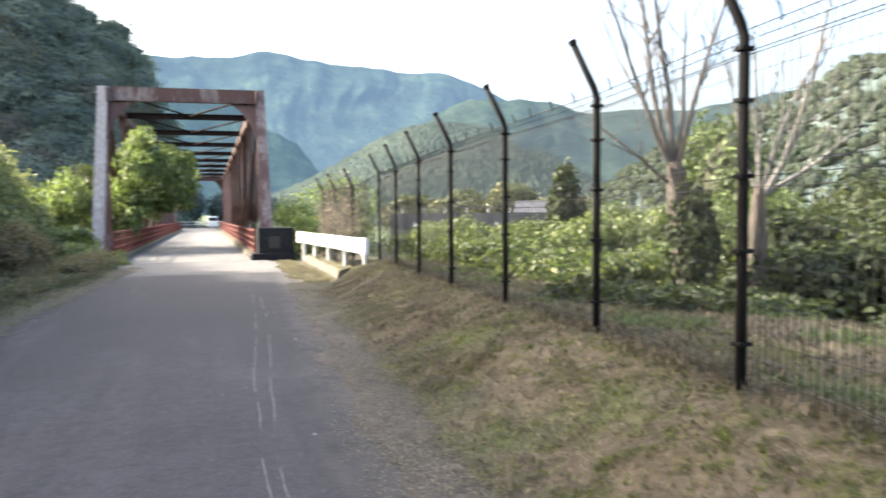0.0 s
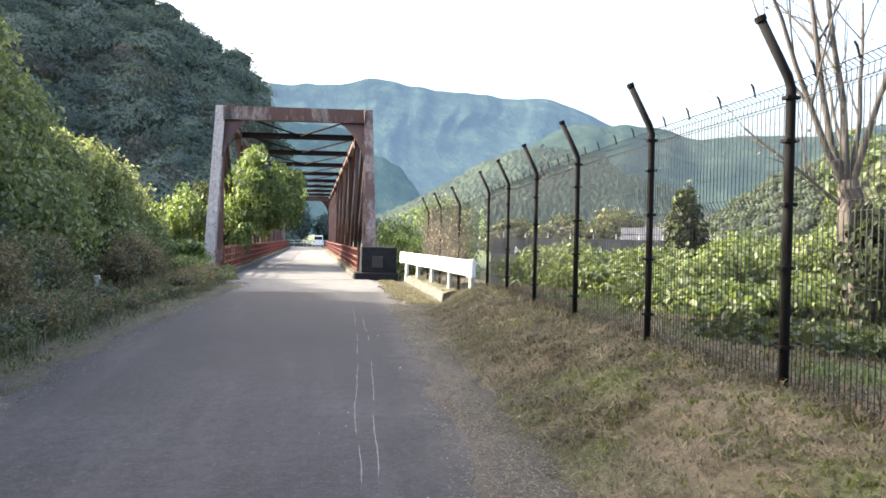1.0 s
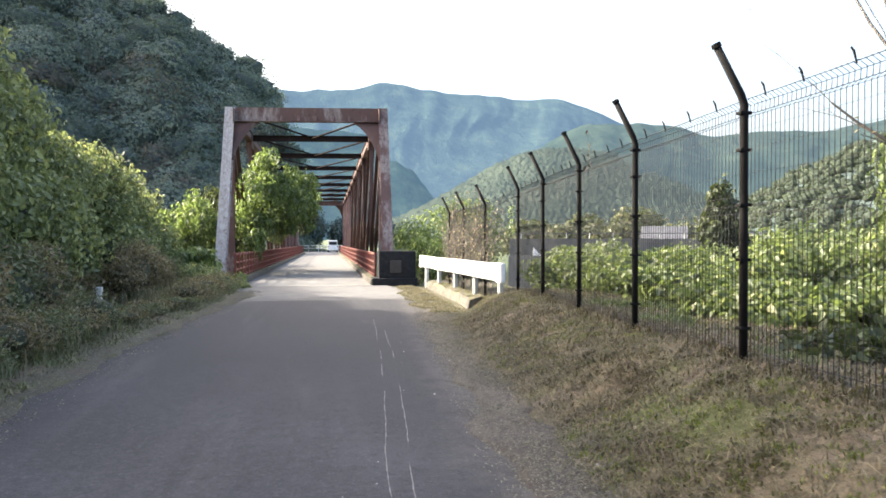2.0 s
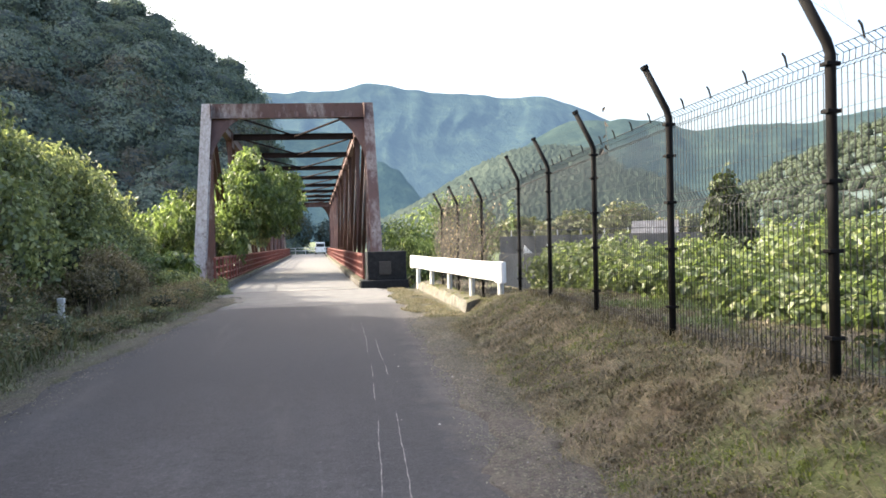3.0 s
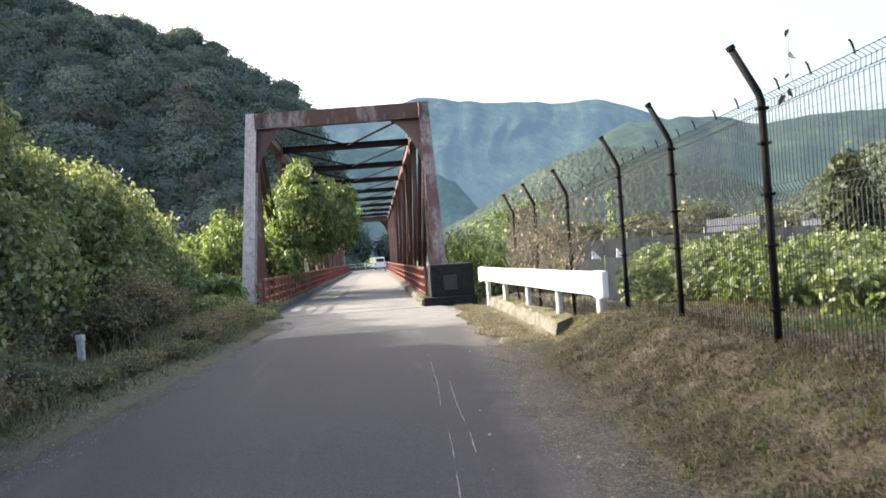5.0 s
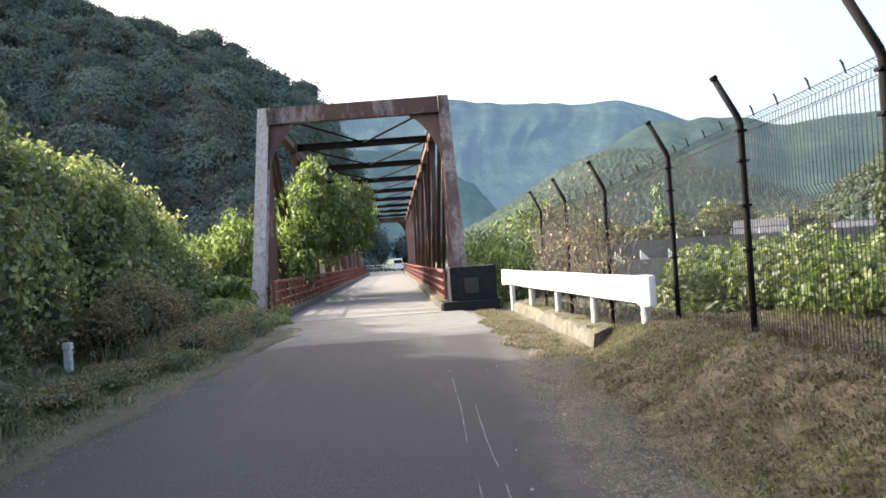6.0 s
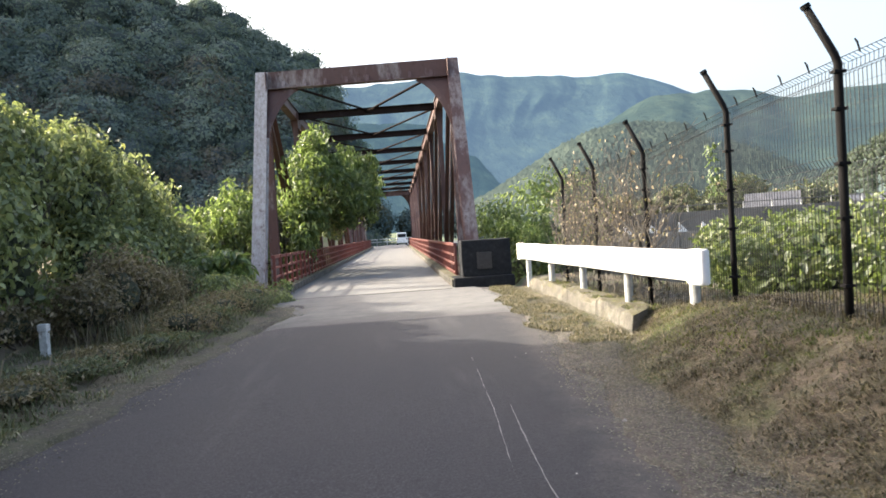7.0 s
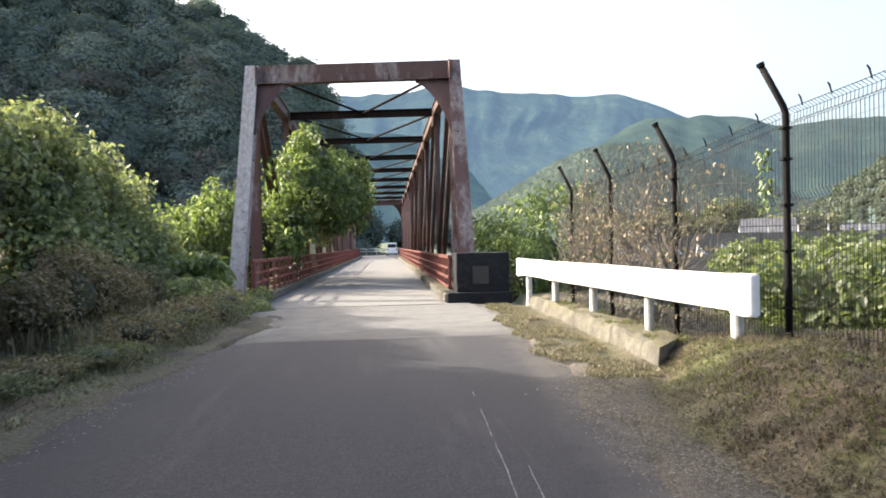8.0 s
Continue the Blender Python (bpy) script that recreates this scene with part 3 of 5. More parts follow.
approach = strip("approach_slab", lambda y: road_left(y) + 0.05, lambda y: np.minimum(road_right(y) - 0.05, 2.75), 18.2, 23.36, 0.007, M["approach"], "pale concrete approach to the bridge, darker at its near end", "road", 120, 13, 0.04, fray=0.12)
road = strip("road", lambda y: road_left(y) , lambda y: road_right(y), -40, 23.35, 0.0, M["asphalt"], "worn grey asphalt lane with long cracks", "road", 1400, 13, 0.06, fray=0.22)
verge = strip("verge", lambda y: road_right(y) - 0.25, lambda y: np.minimum(road_right(y) + 0.5, 3.0), -40, 22.6, -0.012, M["verge"], "strip of soil and leaf litter beside the asphalt", "verge", 400, 7, 0.10, fray=0.3)
verge_left = strip("verge", lambda y: road_left(y) - 0.55, lambda y: road_left(y) + 0.2, -40, 23.0, -0.012, M["verge_left"], "strip of mossy soil and dry leaves below the hedge", "verge", 400, 7, 0.10, fray=0.3)


def build_cracks():
    """Two long pale cracks that wander along the lane."""
    lines = [
        ([(0.57, 1.5), (0.64, 4.17), (0.86, 6.84), (1.02, 8.7), (1.14, 10.5), (1.25, 12.7)], 0.0062),
        ([(0.50, 1.5), (0.55, 4.0), (0.68, 6.5), (0.88, 8.8), (1.02, 11.1), (1.12, 12.7), (1.20, 14.7)], 0.0056),
    ]
    for pts, w in lines:
        V, F = [], []
        ys = np.arange(0, 1.0001, 1 / 160)
        px = np.interp(ys, np.linspace(0, 1, len(pts)), [p[0] for p in pts])
        py = np.interp(ys, np.linspace(0, 1, len(pts)), [p[1] for p in pts])
        for x, y in zip(px, py):
            k = w * (0.62 + 0.5 * fnoise(x, y, 6.1, 8)) * (1.0 if fnoise(x * 3, y, 1.3, 5) > -0.16 else 0.06)
            x += 0.02 * fnoise(x, y, 1.1, 9) + 0.006 * fnoise(x, y, 7, 3)
            z = 0.004 + 0.008 * fnoise(x, y, 0.5, 11)
            V += [(x - k, y, z), (x + k, y, z)]
        for i in range(len(ys) - 1):
            F.append((2 * i, 2 * i + 1, 2 * i + 3, 2 * i + 2))
        part("crack", np_mesh("crack", np.array(V), np.array(F)), M["crack"], road)


build_cracks()


# ---------------- hills and mountains ----------------
def crest_points(rows, dist, eye=(0.2, 5.0, 1.3)):
    """Crest of a ridge from bearings and heights in degrees, at a distance."""
    out = []
    for az, el in rows:
        a = radians(az - 0.6)
        out.append((eye[0] + dist * math.sin(a), eye[1] + dist * math.cos(a), eye[2] + dist * math.tan(radians(el)), a))
    return out


def ridge(name, rows, dist, foot, material, label, nu=150, nv=36, wild=0.06, foot_z=-4.0, power=1.0, seed=1.0, soft=1.0, canopy=0.0):
    """A wooded slope that climbs from its foot to the crest and falls behind it. Returns a sampler of its surface."""
    az = np.array([r[0] for r in rows], float)
    el = np.array([r[1] for r in rows], float)
    eye = (0.2, 5.0, 1.3)

    def at(u, v):
        a = az[0] + (az[-1] - az[0]) * u
        e = float(np.mean(np.interp(a + np.array([-1.3, -0.9, -0.45, 0.0, 0.45, 0.9, 1.3]) * soft, az, el))) + 0.16 * soft * fnoise(a, 3.0, 0.7, seed)
        top = eye[2] + dist * math.tan(radians(e))
        d = foot + (dist - foot) * v
        warp = 0.4 * fnoise(a * 0.12, v * 3.0, 1.0, seed + 8)
        spur = (fnoise(a * 0.20 + warp, v * 1.8, 1.0, seed) + 0.5 * fnoise(a * 0.55 + warp * 2, v * 4.0, 1.0, seed + 2) + 0.20 * fnoise(a * 1.3 + warp * 4, v * 4.5, 1.0, seed + 5)) * math.sin(min(v, 1.0) * math.pi) ** 0.7
        d *= 1 + wild * 1.6 * spur
        s = v ** power if v <= 1 else 1 - (v - 1) * 0.8
        z = foot_z + (top - foot_z) * s + (top - foot_z) * wild * (spur * 1.6 + 0.35 * fnoise(a, v * 6, 0.45, seed + 4) * (1 if v < 0.95 else 0.3))
        r = radians(a - 0.6)
        return (eye[0] + d * math.sin(r), eye[1] + d * math.cos(r), z)

    V = [at(i / (nu - 1), 1.25 * j / (nv - 1)) for j in range(nv) for i in range(nu)]
    if canopy:
        tops = rng.uniform(0, 1, len(V)) ** 2 * canopy
        V = [(p[0], p[1], p[2] + k) for p, k in zip(V, tops)]
    q = np.array([j * nu + i for j in range(nv - 1) for i in range(nu - 1)])
    F = np.stack([q, q + 1, q + nu + 1, q + nu], 1)
    tagged(part(name, np_mesh(name, np.array(V), F), material, smooth=True), label, "mountain", kind="structure")
    return at


FAR = [(-20, 11), (-6, 12.3), (-2.8, 12.5), (0, 12.6), (3.6, 12.8), (6.7, 13.6), (9, 12.9), (12.5, 12.5), (15, 12.4), (18.1, 11.8), (20.8, 12.1), (23.1, 11.2), (26, 9.6), (32, 7)]
SPUR = [(-10, 8.5), (-2, 9.6), (3, 9.4), (6.5, 8.8), (9, 7.6), (11, 6.0), (13, 4.4), (15, 3.0), (17, 1.0)]
NEXT = [(14, 3), (18, 7), (21, 9.2), (24, 10.0), (26, 9.6), (28.5, 9.7), (31, 9.1), (33, 8.2), (35, 8.5), (38, 8.4), (41, 8.3), (46, 9), (60, 10)]
CEDAR = [(3, 0.8), (8, 2.4), (12, 4.6), (15, 6.4), (17.9, 7.6), (21, 8.0), (24.7, 7.5), (28, 6.6), (31, 5.7), (34, 4.4), (38, 3.0), (46, 2)]
RIGHT = [(34, 1.5), (36, 3.5), (39.6, 5.5), (43, 7.0), (47, 8.2), (49.5, 9.4), (51, 10.4), (54, 11.2), (65, 13), (85, 12)]
LEFT = [(-95, 12), (-70, 15), (-45, 19), (-27, 20.5), (-15.6, 18.4), (-12, 17.9), (-9.8, 16.0), (-7, 14.6), (-5.2, 13.6), (-3.4, 11.6), (-2.3, 9.0), (-1.7, 6), (-1.2, 2)]
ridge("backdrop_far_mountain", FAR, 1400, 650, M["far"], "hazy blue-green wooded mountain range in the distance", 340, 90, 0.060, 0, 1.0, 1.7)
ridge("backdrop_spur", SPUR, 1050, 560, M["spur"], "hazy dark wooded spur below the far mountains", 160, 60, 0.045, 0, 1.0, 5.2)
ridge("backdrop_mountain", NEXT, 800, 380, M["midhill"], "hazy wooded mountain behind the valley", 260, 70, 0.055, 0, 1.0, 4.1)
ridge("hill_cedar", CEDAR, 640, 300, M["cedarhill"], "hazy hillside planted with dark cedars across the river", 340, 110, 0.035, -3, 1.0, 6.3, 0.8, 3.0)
right_at = ridge("hill_right", RIGHT, 260, 120, M["hill"], "green hillside above the valley floor", 120, 36, 0.05, -3, 1.0, 2.3)
left_at = ridge("hill_left", LEFT, 165, 98, M["hill"], "steep dark wooded hill across the river", 170, 40, 0.05, -6, 0.9, 3.2, 0.2)


_b = bmesh.new()
bmesh.ops.create_icosphere(_b, subdivisions=1, radius=1.0)
ICO_V = [tuple(v.co) for v in _b.verts]
ICO_F = np.array([[v.index for v in f.verts] for f in _b.faces])
_b.free()


def sprays(name, P, N, size, jitter=0.3):
    """Three-cornered leaf sprays for far trees, facing roughly N."""
    n = len(P)
    N = unit(N + rng.normal(0, jitter, (n, 3)))
    T = unit(np.cross(N, rng.normal(0, 1, (n, 3))))
    B = np.cross(N, T)
    s = (size * rng.uniform(0.5, 1.3, n))[:, None]
    V = np.stack([P - T * s * 0.5, P + T * s * 0.4 + B * s * 0.5, P + T * s * 0.35 - B * s * 0.5 - N * s * 0.15], 1).reshape(-1, 3)
    return np_mesh(name, V, np.arange(n * 3).reshape(-1, 3))


def woods(name, at, n, size, leaf, per, material, label, vmax=1.02, cone=False, u0=0.0, u1=1.0, inner=None):
    """Far trees on a slope, joined: uneven crowns of leaf sprays, each round a small dark heart."""
    Ps, Ns, CV, CF = [], [], [], []
    wide, tall = (0.5, 1.0) if cone else (0.95, 0.9)
    ico = np.array(ICO_V)
    for _ in range(n):
        u, v = rng.uniform(u0, u1), rng.uniform(0.0, 1.0) ** 0.85 * vmax
        c = np.array(at(u, v))
        r = size * rng.uniform(0.4, 1.0) ** 1.4 * 1.6
        k = int(per * (r / (size * 1.0)) ** 1.6) + 8
        d = unit(rng.normal(0, 1, (k, 3)))
        d[:, 2] = np.abs(d[:, 2]) - 0.3
        taper = 1 - 0.75 * np.clip(d[:, 2:3], 0, 1) if cone else np.ones((k, 1))
        shape = np.concatenate([wide * taper, wide * taper, np.full((k, 1), tall)], 1)
        lobes = 0.22 * np.sin(d[:, :1] * 6 + c[0]) * np.sin(d[:, 1:2] * 6 + c[1]) * np.cos(d[:, 2:3] * 5 + c[2])
        Ps.append(c + np.array([0, 0, r * 0.4]) + d * r * shape * (rng.uniform(0.68, 1.06, (k, 1)) + lobes))
        Ns.append(d + np.array([0, 0, 0.3]))
        taper = 1 - 0.75 * np.clip(ico[:, 2:3], 0, 1) if cone else np.ones((len(ico), 1))
        shape = np.concatenate([wide * taper, wide * taper, np.full((len(ico), 1), tall)], 1)
        CF.append(ICO_F + len(CV) * len(ico))
        CV.append(c + np.array([0, 0, r * 0.35]) + ico * r * shape * 0.66)
    me = sprays(name + "_spray", np.concatenate(Ps), np.concatenate(Ns), leaf, 0.14 if cone else 0.3)
    tagged(part(name + "_spray", me, material), label, "woods", kind="stuff")
    me = np_mesh(name, np.concatenate(CV), np.concatenate(CF))
    tagged(part(name, me, inner, smooth=True), label, "woods", kind="stuff")


HILL = "dense dark broadleaf trees covering the steep hill"
woods("hill_woods", left_at, 520, 3.6, 0.5, 420, M["leaf_hill"], HILL, 1.0, False, 0.66, 1.0, M["crown_hill"])
woods("hill_woods", left_at, 300, 3.9, 0.5, 420, M["leaf_hill_dark"], "dark evergreen trees among the hill woods", 1.0, False, 0.66, 1.0, M["crown_hill"])
woods("hill_woods", left_at, 320, 3.3, 0.55, 320, M["leaf_hill_grey"], "grey-brown trees among the hill woods", 0.62, False, 0.66, 1.0, M["crown_hill"])
woods("side_woods", left_at, 450, 3.6, 1.5, 60, M["leaf_hill"], "dense dark broadleaf trees covering the steep hill", 1.0, False, 0.2, 0.66, M["crown_hill"])
woods("valley_woods", right_at, 2400, 1.8, 0.5, 50, M["leaf_valley"], "green trees on the sunny hillside", 1.0, False, 0.0, 1.0, M["crown_valley"])


# ---------------- the truss bridge ----------------
PANEL, NPAN, TOP = 6.3, 9, 6.25
XR, XL = 2.58, -3.05
HIP_R, HIP_L = 1.6, 2.3            # first top joints, along the bridge
SLOPE = 2.85                       # how far the end posts lean over their height


def build_bridge():
    bridge = thing("truss_bridge", "rust-red steel truss road bridge with faded peeling paint", "bridge", (0, 26, 0))
    bridge.rotation_euler = (0, 0, radians(-0.57))
    red, grey = M["truss"], M["truss_grey"]

    def member(name, a, b, w, h, mat, flange=0.0, up=(0, 0, 1), label=""):
        bm = bmesh.new()
        if flange:
            i_beam(bm, a, b, w, h, flange, up)
        else:
            beam(bm, a, b, w, h, up)
        return part(name, bm, mat, bridge, label)

    for x, hip, mat in ((XR, HIP_R, red), (XL, HIP_L, grey)):
        far_hip = hip + PANEL * NPAN
        bottom0, bottom1 = hip - SLOPE, far_hip + SLOPE
        inward = -1 if x > 0 else 1
        # inclined end posts: a box with cover plates
        for ya, yb in ((bottom0, hip), (bottom1, far_hip)):
            bm = bmesh.new()
            a, b = Vector((x, ya, -0.3)), Vector((x, yb, TOP + 0.1))
            beam(bm, a, b, 0.25, 0.34, (0, 1, 0))
            d = (b - a).normalized()
            n = d.cross(Vector((1, 0, 0)))
            for k in (-1, 1):
                beam(bm, a + n * 0.18 * k, b + n * 0.18 * k, 0.35, 0.025, (0, 1, 0))
            part("end_post", bm, M["end_post"] if x < 0 else M["truss_grey"], bridge, "grey faded end post" if x < 0 else "rust-red end post")
        bm = bmesh.new()
        beam(bm, (x, hip - 0.1, TOP), (x, far_hip + 0.1, TOP), 0.26, 0.30)
        beam(bm, (x, hip - 0.1, TOP + 0.16), (x, far_hip + 0.1, TOP + 0.16), 0.36, 0.02)
        part("top_chord", bm, red, bridge)
        bm = bmesh.new()
        i_beam(bm, (x, bottom0, -0.35), (x, bottom1, -0.35), 0.28, 0.4, 0.03)
        part("bottom_chord", bm, red, bridge)
        for k in range(NPAN + 1):
            y = hip + PANEL * k
            if k in (0, NPAN):
                member("vertical", (x, y, -0.3), (x, y, TOP - 0.1), 0.28, 0.24, grey, 0.03, (0, 1, 0))
            else:
                member("vertical", (x, y, -0.3), (x, y, TOP - 0.1), 0.18, 0.16, red, 0.022, (0, 1, 0) if k % 2 else (1, 0, 0))
            bm = bmesh.new()
            box(bm, (x + inward * 0.15 - 0.012, y - 0.45, TOP - 0.5), (x + inward * 0.15 + 0.012, y + 0.45, TOP + 0.12), 0.008)
            part("gusset", bm, red, bridge)
            bm = bmesh.new()
            box(bm, (x + inward * 0.15 - 0.012, y - 0.4, -0.3), (x + inward * 0.15 + 0.012, y + 0.4, 0.45), 0.008)
            part("gusset", bm, red, bridge)
            if k < NPAN:
                mid = NPAN / 2
                up_end, low_end = (y, y + PANEL) if k < mid else (y + PANEL, y)
                bm = bmesh.new()
                a, b = Vector((x, up_end, TOP - 0.1)), Vector((x, low_end, -0.1))
                beam(bm, a + Vector((0.1, 0, 0)), b + Vector((0.1, 0, 0)), 0.02, 0.14, (1, 0, 0))
                beam(bm, a - Vector((0.1, 0, 0)), b - Vector((0.1, 0, 0)), 0.02, 0.14, (1, 0, 0))
                beam(bm, a, b, 0.2, 0.02, (1, 0, 0))
                part("diagonal", bm, red, bridge)
    # struts between the top chords, with braces that meet at their middles
    for k in range(NPAN + 1):
        a, b = Vector((XL, HIP_L + PANEL * k, TOP)), Vector((XR, HIP_R + PANEL * k, TOP))
        if 0 < k < NPAN:
            bm = bmesh.new()
            i_beam(bm, a, b, 0.22, 0.26, 0.025)
            part("cross_strut", bm, M["truss_dark"], bridge)
        if k < NPAN:
            mid = (a + b) / 2 + Vector((0, PANEL, 0))
            for p, q in ((a, mid), (b, mid)):
                bm = bmesh.new()
                dz = Vector((0, 0, 0.06 if p == a else -0.02))
                beam(bm, p + dz, q + dz, 0.12, 0.03)
                beam(bm, p + dz + Vector((0, 0, 0.03)), q + dz + Vector((0, 0, 0.03)), 0.012, 0.03)
                part("lateral_brace", bm, M["truss_dark"], bridge)
    # portals at both ends: a deep plate strut and curved brackets
    for end in (0, 1):
        off, lean = (0, 1) if end == 0 else (PANEL * NPAN, -1)

        def pt(x, z, dy=0.0):
            s = (x - XL) / (XR - XL)
            y = HIP_L + (HIP_R - HIP_L) * s + off - lean * (TOP + 0.1 - z) * SLOPE / (TOP + 0.4)
            return Vector((x, y + dy, z))
        bm = bmesh.new()
        z0, z1 = TOP - 0.36, TOP + 0.17
        beam(bm, pt(XL, (z0 + z1) / 2), pt(XR, (z0 + z1) / 2), 0.03, z1 - z0)
        beam(bm, pt(XL, z1), pt(XR, z1), 0.26, 0.025)
        beam(bm, pt(XL, z0), pt(XR, z0), 0.26, 0.025)
        for i in range(1, 9):
            x = XL + (XR - XL) * i / 9
            beam(bm, pt(x, z0), pt(x, z1), 0.1, 0.015, (0, 1, 0))
        part("portal_strut", bm, M["truss_grey"] if end == 0 else red, bridge, "deep portal strut with grey peeling paint")
        for x0, inward in ((XR - 0.12, -1), (XL + 0.12, 1)):
            bm = bmesh.new()
            wide, deep = 0.92, 1.5
            edge = []
            for i in range(11):
                s = i / 10
                # curve from the strut's underside down to the post
                cx = x0 + inward * wide * (1 - s) ** 1.35
                cz = z0 - deep * s ** 1.45
                edge.append((cx, cz))
            for dy in (-0.012, 0.012):
                vs = [bm.verts.new(pt(x0, z0 + 0.02, dy))] + [bm.verts.new(pt(cx, cz, dy)) for cx, cz in edge]
                for i in range(1, len(vs) - 1):
                    bm.faces.new((vs[0], vs[i], vs[i + 1]))
            for (xa, za), (xb, zb) in zip(edge, edge[1:]):
                beam(bm, pt(xa, za), pt(xb, zb), 0.18, 0.02, (0, 1, 0.01))
            part("portal_bracket", bm, red, bridge, "rust-red curved portal bracket")
    # floor beams and the concrete deck
    for k in range(NPAN + 1):
        bm = bmesh.new()
        i_beam(bm, (XL, HIP_L + PANEL * k, -0.62), (XR, HIP_R + PANEL * k, -0.62), 0.25, 0.6, 0.03)
        part("floor_beam", bm, red, bridge)
    bm = bmesh.new()
    L0, L1 = -2.62, 64.0
    box(bm, (-2.75, L0, -0.32), (2.4, L1, 0.004))
    part("deck", bm, M["deck"], bridge, "pale worn concrete deck")
    bm = bmesh.new()
    box(bm, (-2.3, L0 - 0.04, -0.05), (1.85, L0 + 0.05, 0.012))
    part("expansion_joint", bm, M["truss_dark"], bridge, "dark steel expansion joint")
    # kerbs of separate cast blocks
    data = {}
    for side, xa, xb in (("r", 1.86, 2.2), ("l", -2.5, -2.2)):
        y = L0 + 0.3
        i = 0
        while y < 62:
            ln = 0.62 if y < 8 else 1.9
            if (side, ln) not in data:
                bm = bmesh.new()
                box(bm, (xa, 0, 0), (xb, ln - 0.06, 0.19), 0.03)
                me = mesh_of(bm, "kerb_block")
                me.materials.append(M["kerb"])
                data[side, ln] = me
            ob = new("kerb_block", data[side, ln])
            ob.parent = bridge
            ob.location = (0.015 * fnoise(i, 3, 1.7, 2), y, 0.004 + 0.012 * fnoise(i, 9, 1.3, 5) + 0.01)
            y += ln
            i += 1
    # abutment under the near end
    bm = bmesh.new()
    box(bm, (-3.6, -2.6, -7.0), (3.2, -0.9, -0.34), 0.03)
    part("abutment", bm, M["wall"], bridge, "concrete abutment")
    bm = bmesh.new()
    box(bm, (-3.6, 61.0, -7.0), (3.2, 63.0, -0.34), 0.03)
    part("abutment", bm, M["wall"], bridge, "concrete abutment")
    return bridge


build_bridge()


def build_railing(x, y0, y1, gap):
    """A red bridge railing of posts and four bars."""
    rail = thing("bridge_railing", "low red-painted steel railing along the bridge deck", "railing", (0, 26, 0), "bridge railings")
    rail.rotation_euler = (0, 0, radians(-0.57))
    bm = bmesh.new()
    box(bm, (-0.035, -0.035, 0), (0.035, 0.035, 0.84), 0.008)
    post = mesh_of(bm, "post")
    post.materials.append(M["rail"])
    y = y0
    while y <= y1:
        ob = new("post", post)
        ob.parent, ob.location = rail, (x, y, 0.19)
        y += gap
    for z, h in ((0.27, 0.05), (0.50, 0.05), (0.73, 0.05), (1.0, 0.075)):
        step = 6.3
        a = y0 - 0.05
        while a < y1:
            bm = bmesh.new()
            beam(bm, (x - 0.02, a, z), (x - 0.02, min(a + step - 0.03, y1 + 0.05), z), 0.06, h)
            part("bar", bm, M["rail"], rail)
            a += step


build_railing(2.12, -0.9, 61, 0.62)
build_railing(-2.38, -1.7, 61, 0.9)


# ---------------- parapet end, guard rail, kerb ----------------
def build_parapet():
    ob = thing("parapet_end", "blackened stone parapet end block with a worn plaque", "parapet", (2.7, 24.0, 0))
    bm = bmesh.new()
    box(bm, (-0.58, -0.30, 0.22), (0.62, 0.42, 1.10), 0.03)
    bmesh.ops.subdivide_edges(bm, edges=bm.edges[:], cuts=3, use_grid_fill=True)
    for v in bm.verts:
        v.co += Vector((1, 1, 1)) * 0.012 * noise.noise(v.co * 5)
    part("block", bm, M["blackstone"], ob)
    bm = bmesh.new()
    box(bm, (-0.80, -0.42, -0.1), (0.66, 0.46, 0.23), 0.04)
    part("plinth", bm, M["blackstone"], ob)
    bm = bmesh.new()
    box(bm, (-0.22, -0.325, 0.40), (0.14, -0.29, 0.80), 0.012)
    plaque = part("plaque", bm, M["plaque"], ob, "square weathered grey plaque")
    bm = bmesh.new()
    for i, w in enumerate((0.17, 0.10, 0.19)):
        box(bm, (-0.04 - w / 2, -0.331, 0.69 - i * 0.11), (-0.04 + w / 2, -0.324, 0.72 - i * 0.11))
    part("worn_lettering", bm, M["plaque"], plaque)


build_parapet()

GR0, GR1 = Vector((3.67, 14.49, 0)), Vector((3.40, 23.0, 0))


